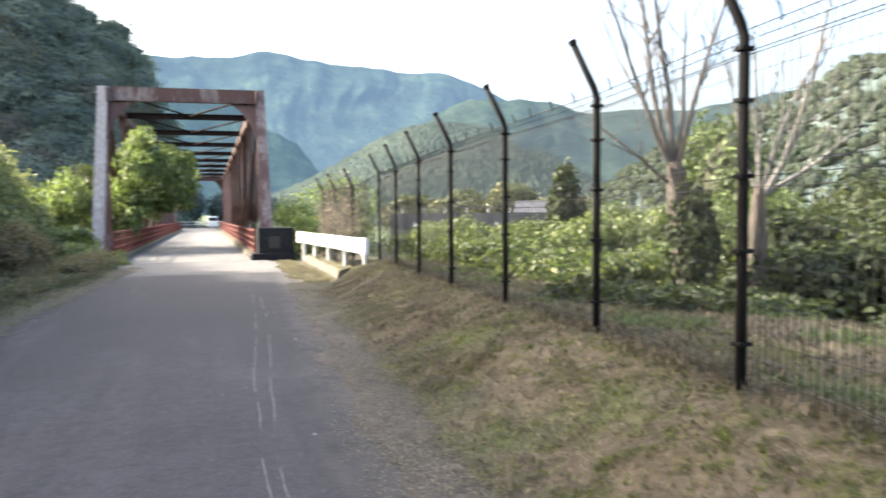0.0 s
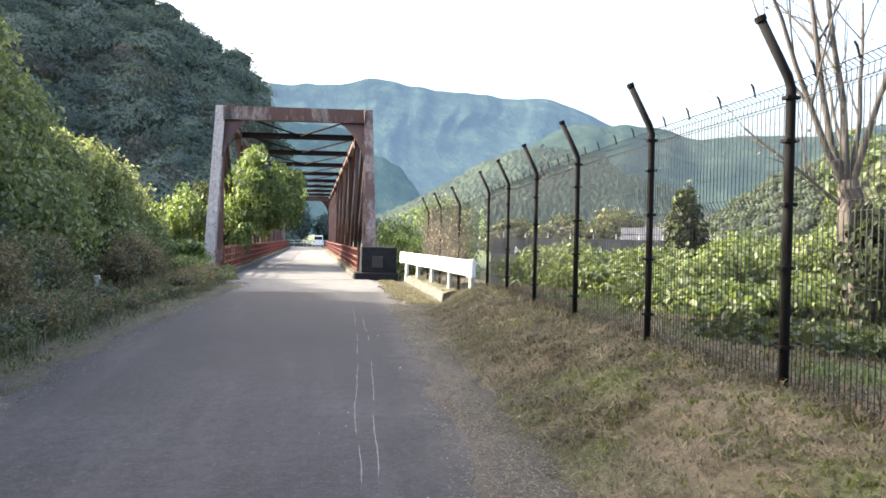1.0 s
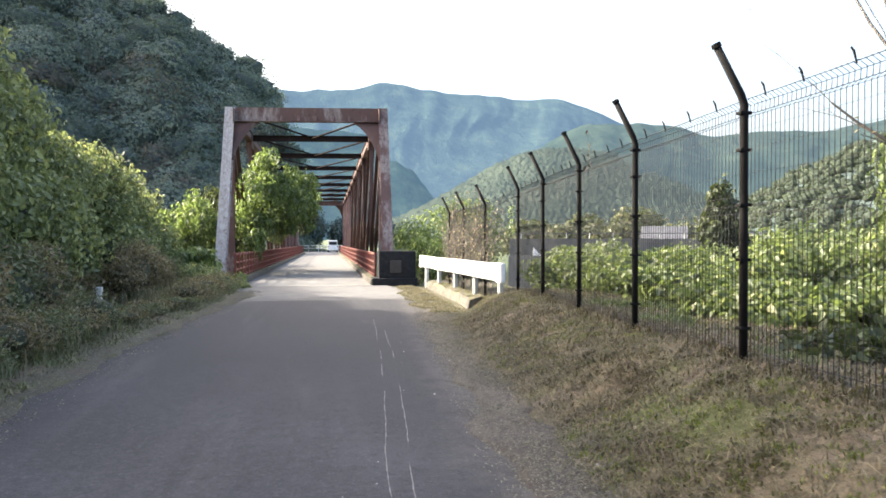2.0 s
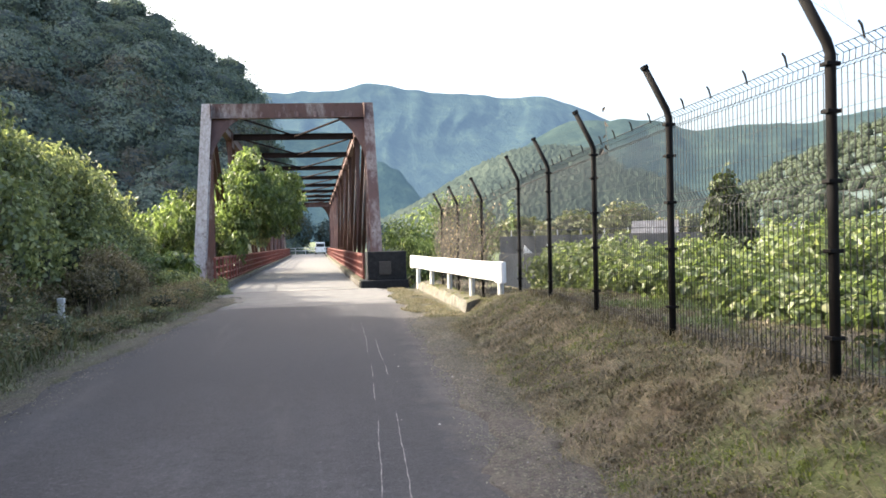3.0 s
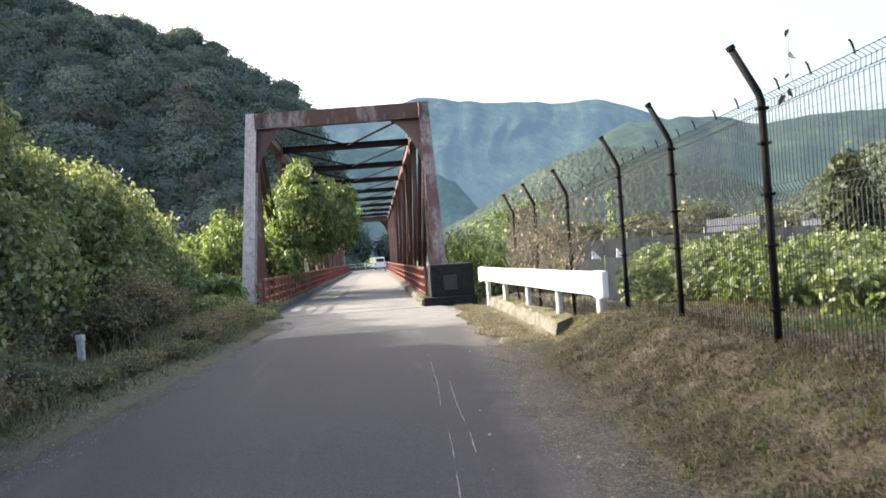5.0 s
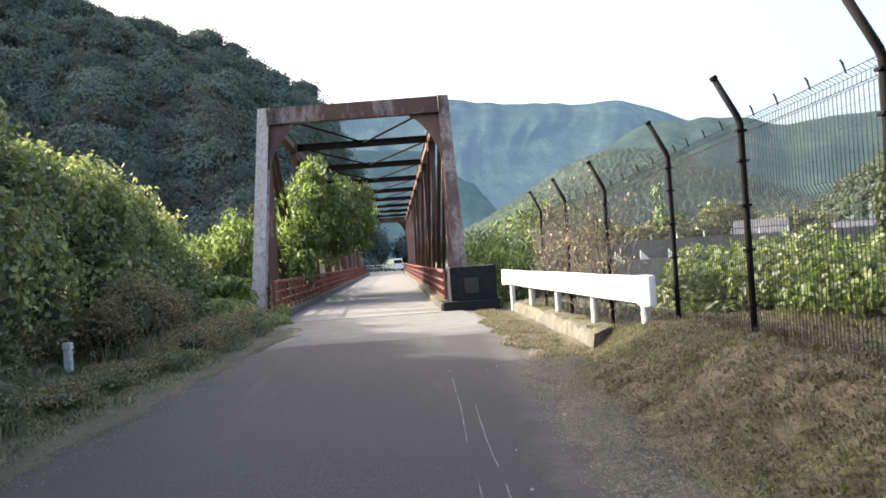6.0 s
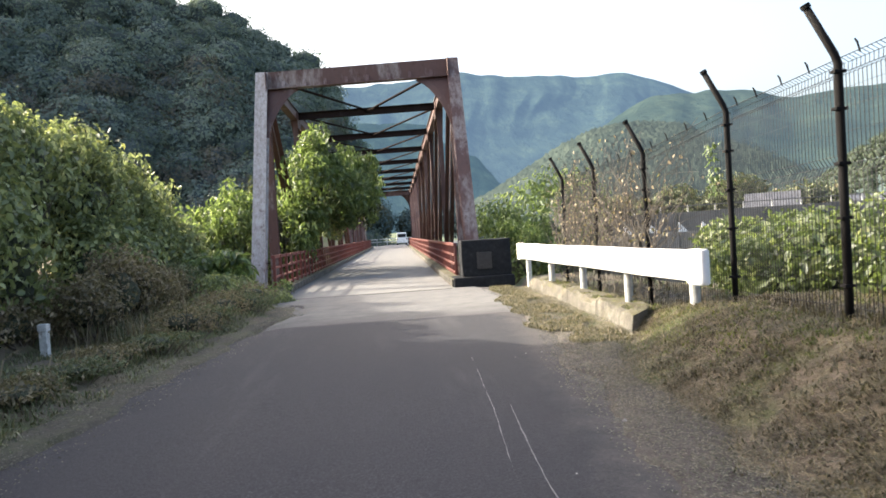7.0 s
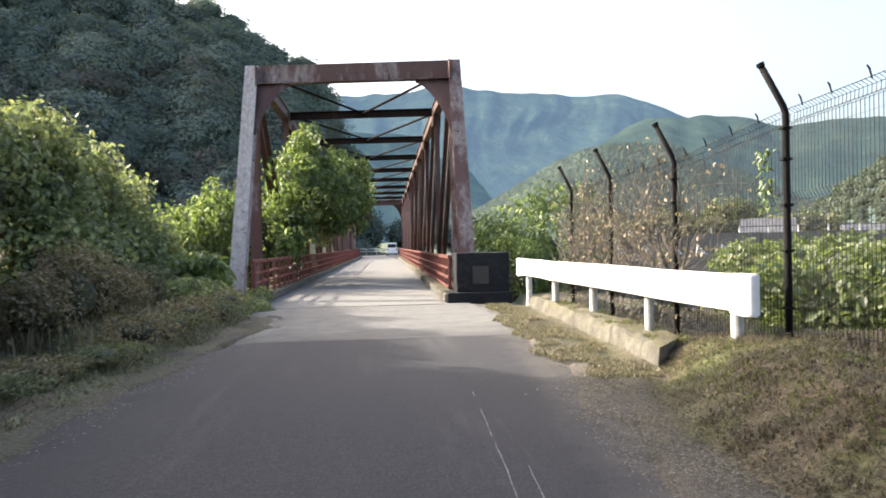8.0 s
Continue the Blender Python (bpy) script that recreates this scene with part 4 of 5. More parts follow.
def build_guard_rail():
    ob = thing("guard_rail", "white steel guard rail with a rounded end", "guard rail", (3.45, 18.9, 0))
    inv = Matrix.Translation((-3.45, -18.9, 0))
    d = (GR1 - GR0).normalized()
    out = Vector((-d.y, d.x, 0))           # towards the road
    prof = [(0.0, 0.0), (0.045, 0.015), (0.06, 0.05), (0.06, 0.12), (0.042, 0.155), (0.042, 0.195), (0.06, 0.23), (0.06, 0.30), (0.045, 0.335), (0.0, 0.35)]
    bm = bmesh.new()
    n = 28
    rows = []
    for i in range(n + 1):
        p = GR0 + (GR1 - GR0) * i / n + out * 0.012 * fnoise(i, 2, 0.35, 7)
        dz = 0.01 * fnoise(i, 5, 0.3, 2)
        rows.append([[bm.verts.new(inv @ (p + out * (o + t) + Vector((0, 0, 0.615 + z + dz)))) for o, z in prof] for t in (0.0, -0.008)])
    for a, b in zip(rows, rows[1:]):
        for k in range(len(prof) - 1):
            bm.faces.new((a[0][k], a[0][k + 1], b[0][k + 1], b[0][k]))
            bm.faces.new((a[1][k + 1], a[1][k], b[1][k], b[1][k + 1]))
        for k in (0, len(prof) - 1):
            bm.faces.new((a[0][k], b[0][k], b[1][k], a[1][k]))
    part("beam", bm, M["white"], ob, smooth=False)
    # rounded box-like terminals that close both ends
    for p, way in ((GR0, -1), (GR1, 1)):
        bm = bmesh.new()
        rad = 0.065
        arc = [(-0.25, 0.0)] + [(rad * math.sin(t), rad * (1 - math.cos(t))) for t in np.linspace(0, math.pi, 11)] + [(-0.25, 2 * rad)]
        low, high = [], []
        for along, back in arc:
            c = p + d * way * along - out * (back - 0.064)
            low.append(bm.verts.new(inv @ (c + Vector((0, 0, 0.60)))))
            high.append(bm.verts.new(inv @ (c + Vector((0, 0, 0.975)))))
        n = len(arc)
        for k in range(n):
            bm.faces.new((low[k], low[(k + 1) % n], high[(k + 1) % n], high[k]))
        bm.faces.new(high)
        bm.faces.new(low[::-1])
        bmesh.ops.recalc_face_normals(bm, faces=bm.faces[:])
        bmesh.ops.bevel(bm, geom=[e for e in bm.edges if abs(e.verts[0].co.z - e.verts[1].co.z) < 0.01], offset=0.015, segments=2, affect="EDGES")
        part("end_terminal", bm, M["white"], ob, "rounded white end terminal")
    for i in range(5):
        t = (0.045, 0.27, 0.5, 0.73, 0.95)[i]
        p = GR0 + (GR1 - GR0) * t - out * 0.09
        bm = bmesh.new()
        q = inv @ p
        tube(bm, [(q.x, q.y, -0.1), (q.x, q.y, 0.93)], [0.057, 0.057], 14)
        post = part("post", bm, M["galv"], ob, smooth=False)
        bm = bmesh.new()
        box(bm, (q.x - 0.08, q.y - 0.05, 0.70), (q.x - 0.03, q.y + 0.05, 0.88), 0.006)
        part("bracket", bm, M["galv"], post)


build_guard_rail()


def build_kerb_wall():
    ob = thing("kerb_wall", "rough low concrete kerb with moss on top", "kerb", (3.3, 18.8, 0))
    y0, segs = 15.48, 4
    for i in range(segs):
        a, b = y0 + i * 1.73, y0 + (i + 1) * 1.73 - 0.02
        bm = bmesh.new()
        ny = 30
        prof = [(-0.02, -0.12), (0.02, 0.10), (0.05, 0.20), (0.09, 0.235), (0.24, 0.235), (0.42, 0.225), (0.52, 0.19), (0.55, -0.12)]
        rows = []
        for j in range(ny + 1):
            y = a + (b - a) * j / ny
            row = []
            for px, pz in prof:
                x = 3.26 + 0.030 * (y - y0) + px
                yy = y + (px * 1.1 * (1 - j / ny) if i == 0 else 0)
                k = 0.06
                pz -= 0.10 * max(0.0, fnoise(y, 4.0, 1.3, 2) - 0.12) if pz > 0.15 else 0.0
                row.append(bm.verts.new((x - 3.3 + k * fnoise(x * 9, y, 2.0, 1), yy - 18.8, pz + k * fnoise(y, x * 9, 2.3, 6))))
            rows.append(row)
        for r0, r1 in zip(rows, rows[1:]):
            for k in range(len(prof) - 1):
                bm.faces.new((r0[k], r0[k + 1], r1[k + 1], r1[k]))
        bm.faces.new(rows[0][::-1])
        bm.faces.new(rows[-1])
        part("kerb_block", bm, M["kerb"], ob)


build_kerb_wall()


def build_kerb_growth():
    """Soil, moss and dry blades gathered on the low kerb."""
    y = rng.uniform(15.75, 22.3, 6500)
    x = 3.28 + 0.030 * (y - 15.36) + rng.uniform(0.06, 0.5, len(y))
    keep = np.array([fnoise(a, b, 1.6, 14) > -0.15 for a, b in zip(x, y)])
    P = np.stack([x, y, np.full(len(y), 0.205)], 1)[keep]
    h = len(P) // 2
    tagged(part("kerb_moss", blades("kerb_moss", P[:h], 0.045, 0.006, 1.0), M["green_blade"]), "yellow-green moss tufts on the low kerb", "moss", kind="stuff")
    tagged(part("kerb_straw", blades("kerb_straw", P[h:], 0.06, 0.004, 1.8), M["dead_blade"]), "dead grass lying on the low kerb", "straw", kind="stuff")


build_kerb_growth()


# ---------------- the mesh fence ----------------
def build_fence():
    fence = thing("mesh_fence", "tall dark brown steel mesh fence with inward-bent post tops", "fence", (3.45, 9.0, 0.4))
    o = Vector((3.45, 9.0, 0.4))
    posts = []
    for i, (x, y) in enumerate(FENCE):
        base = float(ground_z(x, y)) + 0.02
        top = 2.40 if y < 15.5 else 2.20
        posts.append((Vector((x, y, base)), top))
        lean = 0.02 * fnoise(i, 4, 1.9, 3)
        a, b = Vector((x, y, base - 0.25)), Vector((x + lean * 0.4, y + lean, top - 0.03))
        bend = b + Vector((-0.02, 0.005, 0.07))
        tip = b + Vector((-0.185, 0.05, 0.42))
        bm = bmesh.new()
        r = 0.030
        tube(bm, [p - o for p in (a, a + (b - a) * 0.5, b, bend, tip)], [r, r, r, r, r * 0.95], 12)
        post = part("post", bm, M["fence"], fence, smooth=True)
        bm = bmesh.new()
        tube(bm, [tip - o, tip - o + Vector((-0.013, 0.004, 0.03))], [0.036, 0.036], 10)
        part("cap", bm, M["fence"], post)
        for dz in (0.25, 0.75, 1.15, 1.55, 1.82):
            bm = bmesh.new()
            c = a - o + (b - a) * ((dz + 0.25) / (b - a).length)
            box(bm, c - Vector((0.047, 0.03, 0.012)), c + Vector((0.047, 0.03, 0.012)), 0.005)
            part("clip", bm, M["fence"], post)
    for (p, tp), (q, tq) in zip(posts, posts[1:]):
        tubes = []
        n = 40
        d = (q - p)
        d.z = 0
        side = Vector((d.y, -d.x, 0)).normalized()
        h0, h1 = tp - p.z, tq - q.z

        def at(s, z, off=0.0):
            b = p.lerp(q, s)
            return b + Vector((0, 0, 0.03 + z * (h0 + (h1 - h0) * s) / 1.84)) + side * (off + 0.01) - o
        r = 0.0031
        for k in range(n):
            s = (k + 0.5) / n
            w = 0.006 * fnoise(k, p.y, 0.6, 2)
            tubes.append(([at(s, 0.0, w), at(s, 0.5, w), at(s, 1.02, w), at(s, 1.08, 0.035), at(s, 1.14), at(s, 1.69, w), at(s, 1.725, 0.05), at(s, 1.785, 0.055), at(s, 1.82, w)], [r] * 9, 4))
        for z, off, k in ((0.06, 0, 0.8), (0.24, 0.006, 0.5), (0.43, 0.006, 0.5), (0.62, 0.006, 0.5), (0.82, 0.006, 0.5), (1.02, 0.006, 0.8), (1.08, 0.04, 0.9), (1.14, 0.006, 0.8), (1.30, 0.006, 0.5), (1.47, 0.006, 0.5), (1.60, 0.006, 0.5), (1.69, 0.006, 0.9), (1.725, 0.055, 1.1), (1.785, 0.06, 1.1), (1.82, 0.006, 1.3)):
            tubes.append(([at(0.01, z, off), at(0.5, z - 0.004, off), at(0.99, z, off)], [r * k] * 3, 4))
        part("mesh_panel", tubes_mesh("mesh_panel", tubes), M["wire"], fence, "welded wire mesh panel with folded ribs")
        # stubs along the top edge
        for s in (0.2, 0.42, 0.66, 0.87):
            bm = bmesh.new()
            a = at(s, 1.80)
            tube(bm, [a, a + Vector((-0.02, 0, 0.07)), a + Vector((-0.03, 0.01, 0.095))], [0.006, 0.008, 0.006], 6)
            part("stub", bm, M["fence"], fence)


build_fence()


# ---------------- plants ----------------
def shrub(name, c, r, n, leaf, material, label, category="shrub", group="", low=-0.45, droop=0.5, stems=5, core=0.62, thick=0.18, spread=0.5, aspect=0.75, lumps=9, clump=(0.34, 0.56), ragged=0.75):
    """A leafy mass: stems from the ground, a solid inside darkened for shade and many single leaves in uneven clumps
    round it.
    """
    base = Vector((c[0], c[1], float(ground_z(c[0], c[1]))))
    ob = thing(name, label, category, base, group)
    local = np.array(c) - np.array(base)
    r = np.array(r, float)
    Ps, Ns = [], []
    for _ in range(lumps):
        d = unit(rng.normal(0, 1, (1, 3)))[0]
        if d[2] < low:
            d[2] = -d[2]
        k = rng.uniform(*clump)
        P, N = shell_points(int(n / lumps * (k / np.mean(clump)) ** 2 * 1.1), local + d * r * (1.04 - k) * rng.uniform(0.75, 0.75 + 0.6 * ragged), r * k, -0.75, thick)
        away = (((P - local) / (r * 0.55)) ** 2).sum(1) > 1
        Ps.append(P[away])
        Ns.append(N[away])
    P, N = shell_points(n // 3, local, r * 0.78, low, thick)
    Ps.append(P)
    Ns.append(N)
    P, N = np.concatenate(Ps), np.concatenate(Ns)
    floor = ground_z(P[:, 0] + base.x, P[:, 1] + base.y) - base.z
    P[:, 2] = np.maximum(P[:, 2], floor + 0.02 + rng.uniform(0, 0.1, len(P)))
    wood = category == "tree"
    part("crown" if wood else "foliage", leaves("foliage", P, N, leaf, droop, aspect, spread, 6 < c[1] < 40 and leaf > 0.101 and name != "bank_tree"), material, ob)
    if wood:
        h = max(float(local[2]), 0.8)
        w = 0.05 + 0.022 * h
        lean = rng.normal(0, 0.03 * h, 2)
        bm = bmesh.new()
        tube(bm, [(0, 0, -0.25), (lean[0] * 0.2, lean[1] * 0.2, h * 0.3), (lean[0], lean[1], h * 0.7), (local[0], local[1], h + r[2] * 0.4)], [w * 1.3, w, w * 0.75, w * 0.3], 8)
        part("trunk", bm, M["bark"], ob, smooth=True)
    if core:
        bm = rough_ball([v * core for v in r], 0.3, 2, c[1] * 1.7)
        bmesh.ops.translate(bm, verts=bm.verts, vec=Vector(local))
        part("shade_core", bm, M["core_deep"] if material in (M["leaf_right"], M["leaf_dark"]) else M["core"], ob, "solid inside darkened for shade between leaves", True)
    tubes = []
    for k in range(stems):
        tgt = P[rng.integers(len(P))]
        foot = np.array([rng.normal(0, 0.12), rng.normal(0, 0.12), -0.1])
        mid = foot * 0.4 + tgt * 0.5 + np.array([0, 0, -0.1])
        w = 0.012 + 0.012 * r[2]
        tubes.append(([foot, mid, tgt], [w, w * 0.6, 0.004], 5))
    if stems:
        tagged(part("stem_mass", tubes_mesh("stem_mass", tubes), M["stem"], ob), kind="stuff")
    return ob


def crest(y):
    return float(np.interp(y, [-8, 8, 12, 15, 17, 19, 20.6, 22.7, 24.2, 26.3], [6.3, 5.9, 5.5, 5.15, 4.9, 4.5, 3.95, 3.7, 3.3, 2.8]))


def bow(y):
    """How far the overgrown bank swings towards the lane."""
    return float(np.interp(y, [-6, 8, 22], [0.26, 0.20, 0.0]))


def build_hedge():
    """The overgrown left bank: tall trees behind, creepers, lower shrubs in front, weeds by the lane."""
    G = "shrubs of the overgrown bank"
    for i, y in enumerate(np.arange(-6.25, 26.6, 1.55)):
        h = crest(y)
        jx = 0.4 * fnoise(i, 1, 1.7, 3)
        jx += bow(y)
        g = float(ground_z(-6.3 + jx, y))
        hollow = abs(y + 0.35 - 18.3) < 0.8
        jx -= 0.45 if hollow else 0.0
        shrub("creeper_thicket", (-6.3 + jx, y, g + (h - g) * 0.5), (1.3, 1.35, (h - g) * 0.53), 4300 if y > 6 else 700, 0.14, M["leaf_left"], "tall thicket of creepers with drooping green leaves on the bank", "thicket", G, -0.7, 0.9, 6, 0.72, 0.26, 0.75, 0.6, 22, (0.2, 0.46), 1.0)
        h2 = h * rng.uniform(0.42, 0.62)
        sere = y < 12 and i % 2 == 0
        if y < 11:
            h2 = rng.uniform(1.0, 1.6)
        if hollow:
            # the hollow's shade is made by an added shrub with dark leaves
            shrub("thicket_shrub", (-5.75, 18.3, 1.15), (0.6, 0.7, 1.0), 1400, 0.12, M["leaf_dark"], "dark-leaved shrub standing for the shade in a thicket hollow", "shrub", G, -0.7, 0.8, 10, 0.6, 0.25, 0.7, 0.6, 9)
            continue
        shrub("thicket_shrub", (-5.15 + bow(y) + 0.3 * fnoise(i, 7, 1.1, 5), y + 0.7, h2 * 0.46), (0.85 if y > 11 else 0.6, 1.05 if y > 11 else 0.7, h2 * 0.55), 2900 if y > 6 else 450, 0.12, M["leaf_sere"] if sere else M["leaf_left"], "brown half-withered shrub on the bank" if sere else "leafy dull green shrub hung with creepers", "shrub", G, -0.6, 0.6, 8, 0.6, 0.25, 0.6, 0.7, 9)
    for i, y in enumerate(np.arange(-4.6, 23.5, 0.95)):
        x = -4.15 + bow(y) + 0.3 * fnoise(i, 2, 1.3, 9)
        hh = rng.uniform(0.7, 1.25)
        if 14.0 < y < 17.9:
            x -= 0.75
            hh *= 0.6
        sere = rng.uniform() < 0.6
        shrub("weed_clump", (x, y, 0.12 + hh * 0.45), (0.6, 0.62, hh * 0.62), 1300 if y > 4 else 350, 0.08, M["leaf_sere"] if sere else M["leaf_weed"], "withered brown weeds on the roadside" if sere else "grey-green roadside weeds with dry stems", "weeds", "roadside weeds", -0.5, 0.1, 14, 0.5, 0.3, 0.9, 0.5, 6)
        if y > 8:
            x2 = float(road_left(y)) - 0.75 + 0.2 * fnoise(i, 5, 1.9, 2)
            hh = rng.uniform(0.3, 0.65) * (0.3 if 13 < y < 17.2 else 1.0)
            shrub("weed_clump", (x2, y + 0.4, 0.10 + hh * 0.4), (0.5, 0.55, hh * 0.6), 800, 0.055, M["leaf_sere"] if i % 2 else M["leaf_weed"], "low brown roadside weeds" if i % 2 else "low grey-green roadside weeds", "weeds", "roadside weeds", -0.4, 0.0, 10, 0.45, 0.3, 0.9, 0.4, 5)
    # trees mostly out of view, added to cast the shade on the lane
    for y, top in ((-1, 8.6), (2, 8.6), (5, 8.5), (8, 8.4), (11, 8.6), (14, 8.5), (16.8, 8.4), (19.0, 8.2)):
        x = -8.7 + bow(y) + 0.3 * fnoise(y, 3, 1.1, 4)
        g = float(ground_z(x, y))
        w = 1.8
        x2, g2 = x - 2.4, float(ground_z(x - 2.4, y + 1.5))
        if y < 17:
            shrub("bank_tree", (x2, y + 1.5, g2 + (top + 0.8 - g2) * 0.55), (1.5, 1.7, (top + 0.8 - g2) * 0.46), 900, 0.36, M["leaf_left"], "tall broadleaf tree behind the overgrown bank", "tree", "trees behind the bank", -0.8, 0.5, 4, 0.8, 0.2, 0.5, 0.75, 10)
        shrub("bank_tree", (x, y, g + (top - g) * 0.58), (w * 0.8, w, (top - g) * 0.44), 1900, 0.32, M["leaf_left"], "tall broadleaf tree behind the overgrown bank", "tree", "trees behind the bank", -0.8, 0.5, 5, 0.74, 0.2, 0.5, 0.75, 12)


build_hedge()


def build_bridge_vines():
    def vine(c, r, n, label, lumps=12, mat="leaf_vine", leaf=0.22, name="bridge_creeper", cat="creeper", core=0.34, ragged=1.0):
        shrub(name, c, r, n, leaf, M[mat], label, cat, "", -0.8, 1.1, 0 if c[1] > 26 and abs(c[0]) < 3.4 else 8, core, 0.34, 0.65, 0.46, lumps * 3, (0.12, 0.36), ragged)
    vine((-2.0, 32.4, 3.25), (1.3, 1.9, 1.5), 4200, "bright green creeper grown over the bridge truss", 14, ragged=1.6)
    vine((-1.15, 35.4, 3.3), (1.2, 1.9, 1.3), 3200, "bright green creeper hanging over the bridge deck", 12, ragged=1.6)
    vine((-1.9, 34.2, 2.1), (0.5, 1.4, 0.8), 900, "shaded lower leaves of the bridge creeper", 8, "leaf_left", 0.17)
    # next three: the creeper's shaded parts get leaf_dark instead of leaf_vine
    vine((-0.9, 38.2, 2.5), (0.9, 2.0, 0.9), 1300, "lower leaves of the bridge creeper, darkened for shade", 10, "leaf_dark", 0.2)
    vine((-4.7, 37.0, 1.2), (1.2, 3.4, 2.4), 2600, "creeper outside the bridge truss with shade in its leaf colour", 12, "leaf_dark", 0.22, core=0.7)
    vine((-4.4, 43.5, 0.8), (1.1, 3.2, 2.0), 1800, "creeper outside the bridge truss with shade in its leaf colour", 10, "leaf_dark", 0.24, core=0.7)
    vine((-2.28, 24.5, 0.14), (0.22, 1.1, 0.3), 500, "weeds along the foot of the bridge railing", 8, "leaf_vine", 0.08)
    vine((-2.35, 22.95, 0.05), (0.55, 0.5, 0.3), 700, "leafy weeds at the corner of the bridge deck", 8, "leaf_left", 0.09)
    vine((-2.5, 31.5, 1.4), (0.5, 1.3, 1.1), 900, "thin creeper climbing the bridge railing", 7, core=0.3)
    vine((-3.75, 24.3, 0.45), (0.8, 0.9, 0.75), 1300, "sunlit creeper at the foot of the bridge end post", 9)
    vine((-3.2, 22.6, 0.25), (0.7, 0.9, 0.5), 1000, "leafy weeds at the end of the bridge railing", 8, "leaf_left", 0.12)
    vine((-5.0, 31.5, 1.2), (1.3, 2.0, 2.0), 3600, "sunlit green creeper mound beside the bridge", 12)
    vine((-7.0, 29.0, 0.2), (1.9, 2.4, 2.2), 4200, "sunlit green creeper mound beside the bridge", 14)
    vine((6.0, 31.5, 0.8), (2.3, 2.4, 2.1), 4200, "light green young tree on the river bank", 14, "leaf_vine", 0.2, "river_tree", "tree")
    vine((4.6, 29.5, -0.2), (1.2, 1.6, 1.8), 2400, "light green young tree on the river bank", 10, "leaf_vine", 0.18, "river_tree", "tree")


build_bridge_vines()


def build_right_bank():
    G = "leafy shrubs beyond the fence"
    spots = [(5.9, 9.5, 0.9), (6.2, 11.6, 1.0), (7.9, 12.2, 1.4), (9.8, 11.4, 1.6), (6.2, 13.6, 1.15), (8.3, 15.0, 1.1), (6.0, 15.9, 1.25), (10.5, 14.2, 1.7),
             (7.2, 17.8, 1.2), (9.6, 18.0, 1.15), (7.8, 20.6, 1.25), (11.8, 17.2, 1.5), (10.4, 21.4, 0.9), (5.4, 6.4, 0.5), (13.2, 12.6, 2.0), (11.6, 12.0, 1.9), (8.6, 9.9, 1.0)]
    for x, y, top in spots:
        g = float(ground_z(x, y))
        # the nearest shrub takes leaf_dark to show it in shade
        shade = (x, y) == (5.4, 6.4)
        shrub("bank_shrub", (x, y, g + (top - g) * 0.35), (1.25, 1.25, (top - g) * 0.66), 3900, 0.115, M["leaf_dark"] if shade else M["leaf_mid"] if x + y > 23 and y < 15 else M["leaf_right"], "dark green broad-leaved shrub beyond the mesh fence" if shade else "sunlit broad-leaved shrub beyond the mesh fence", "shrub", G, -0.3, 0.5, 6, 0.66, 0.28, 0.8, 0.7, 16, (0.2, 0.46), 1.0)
    # shrubs whose dark leaves also hold the shade over this corner
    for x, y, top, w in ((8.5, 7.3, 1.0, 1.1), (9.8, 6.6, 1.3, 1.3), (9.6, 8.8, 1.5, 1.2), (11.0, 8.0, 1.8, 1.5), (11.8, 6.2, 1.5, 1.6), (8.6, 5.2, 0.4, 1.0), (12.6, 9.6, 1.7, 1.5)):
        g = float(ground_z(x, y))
        shrub("dark_shrub", (x, y, g + (top - g) * 0.4), (w, w, (top - g) * 0.62), 1900, 0.14, M["leaf_dark"], "dark evergreen shrub beyond the fence, its shade put into the colour", "shrub", "dark shrubs beyond the fence", -0.5, 0.4, 8, 0.6)
    for x, y, top, w in ((12.75, 21.3, 2.97, 0.8), (14.6, 15.4, 4.4, 1.4), (18.5, 19.0, 2.2, 2.6), (13.5, 9.5, 1.5, 2.0), (16.0, 11.5, 2.2, 2.4), (20.0, 14.0, 2.5, 2.8), (17.5, 25.0, 1.6, 2.4), (22.0, 24.0, 2.0, 3.0)):
        g = float(ground_z(x, y))
        shrub("evergreen_tree", (x, y, g + (top - g) * 0.52), (w, w, (top - g) * 0.52), 3400, 0.2, M["leaf_mid"] if top > 4 else M["leaf_right"] if y > 24 else M["leaf_dark"], "green bushy tree beyond the fence" if y > 24 or top > 4 else "dark rounded evergreen tree beyond the fence", "tree", "trees beyond the fence", -0.9, 0.4, 5, 0.72)


build_right_bank()


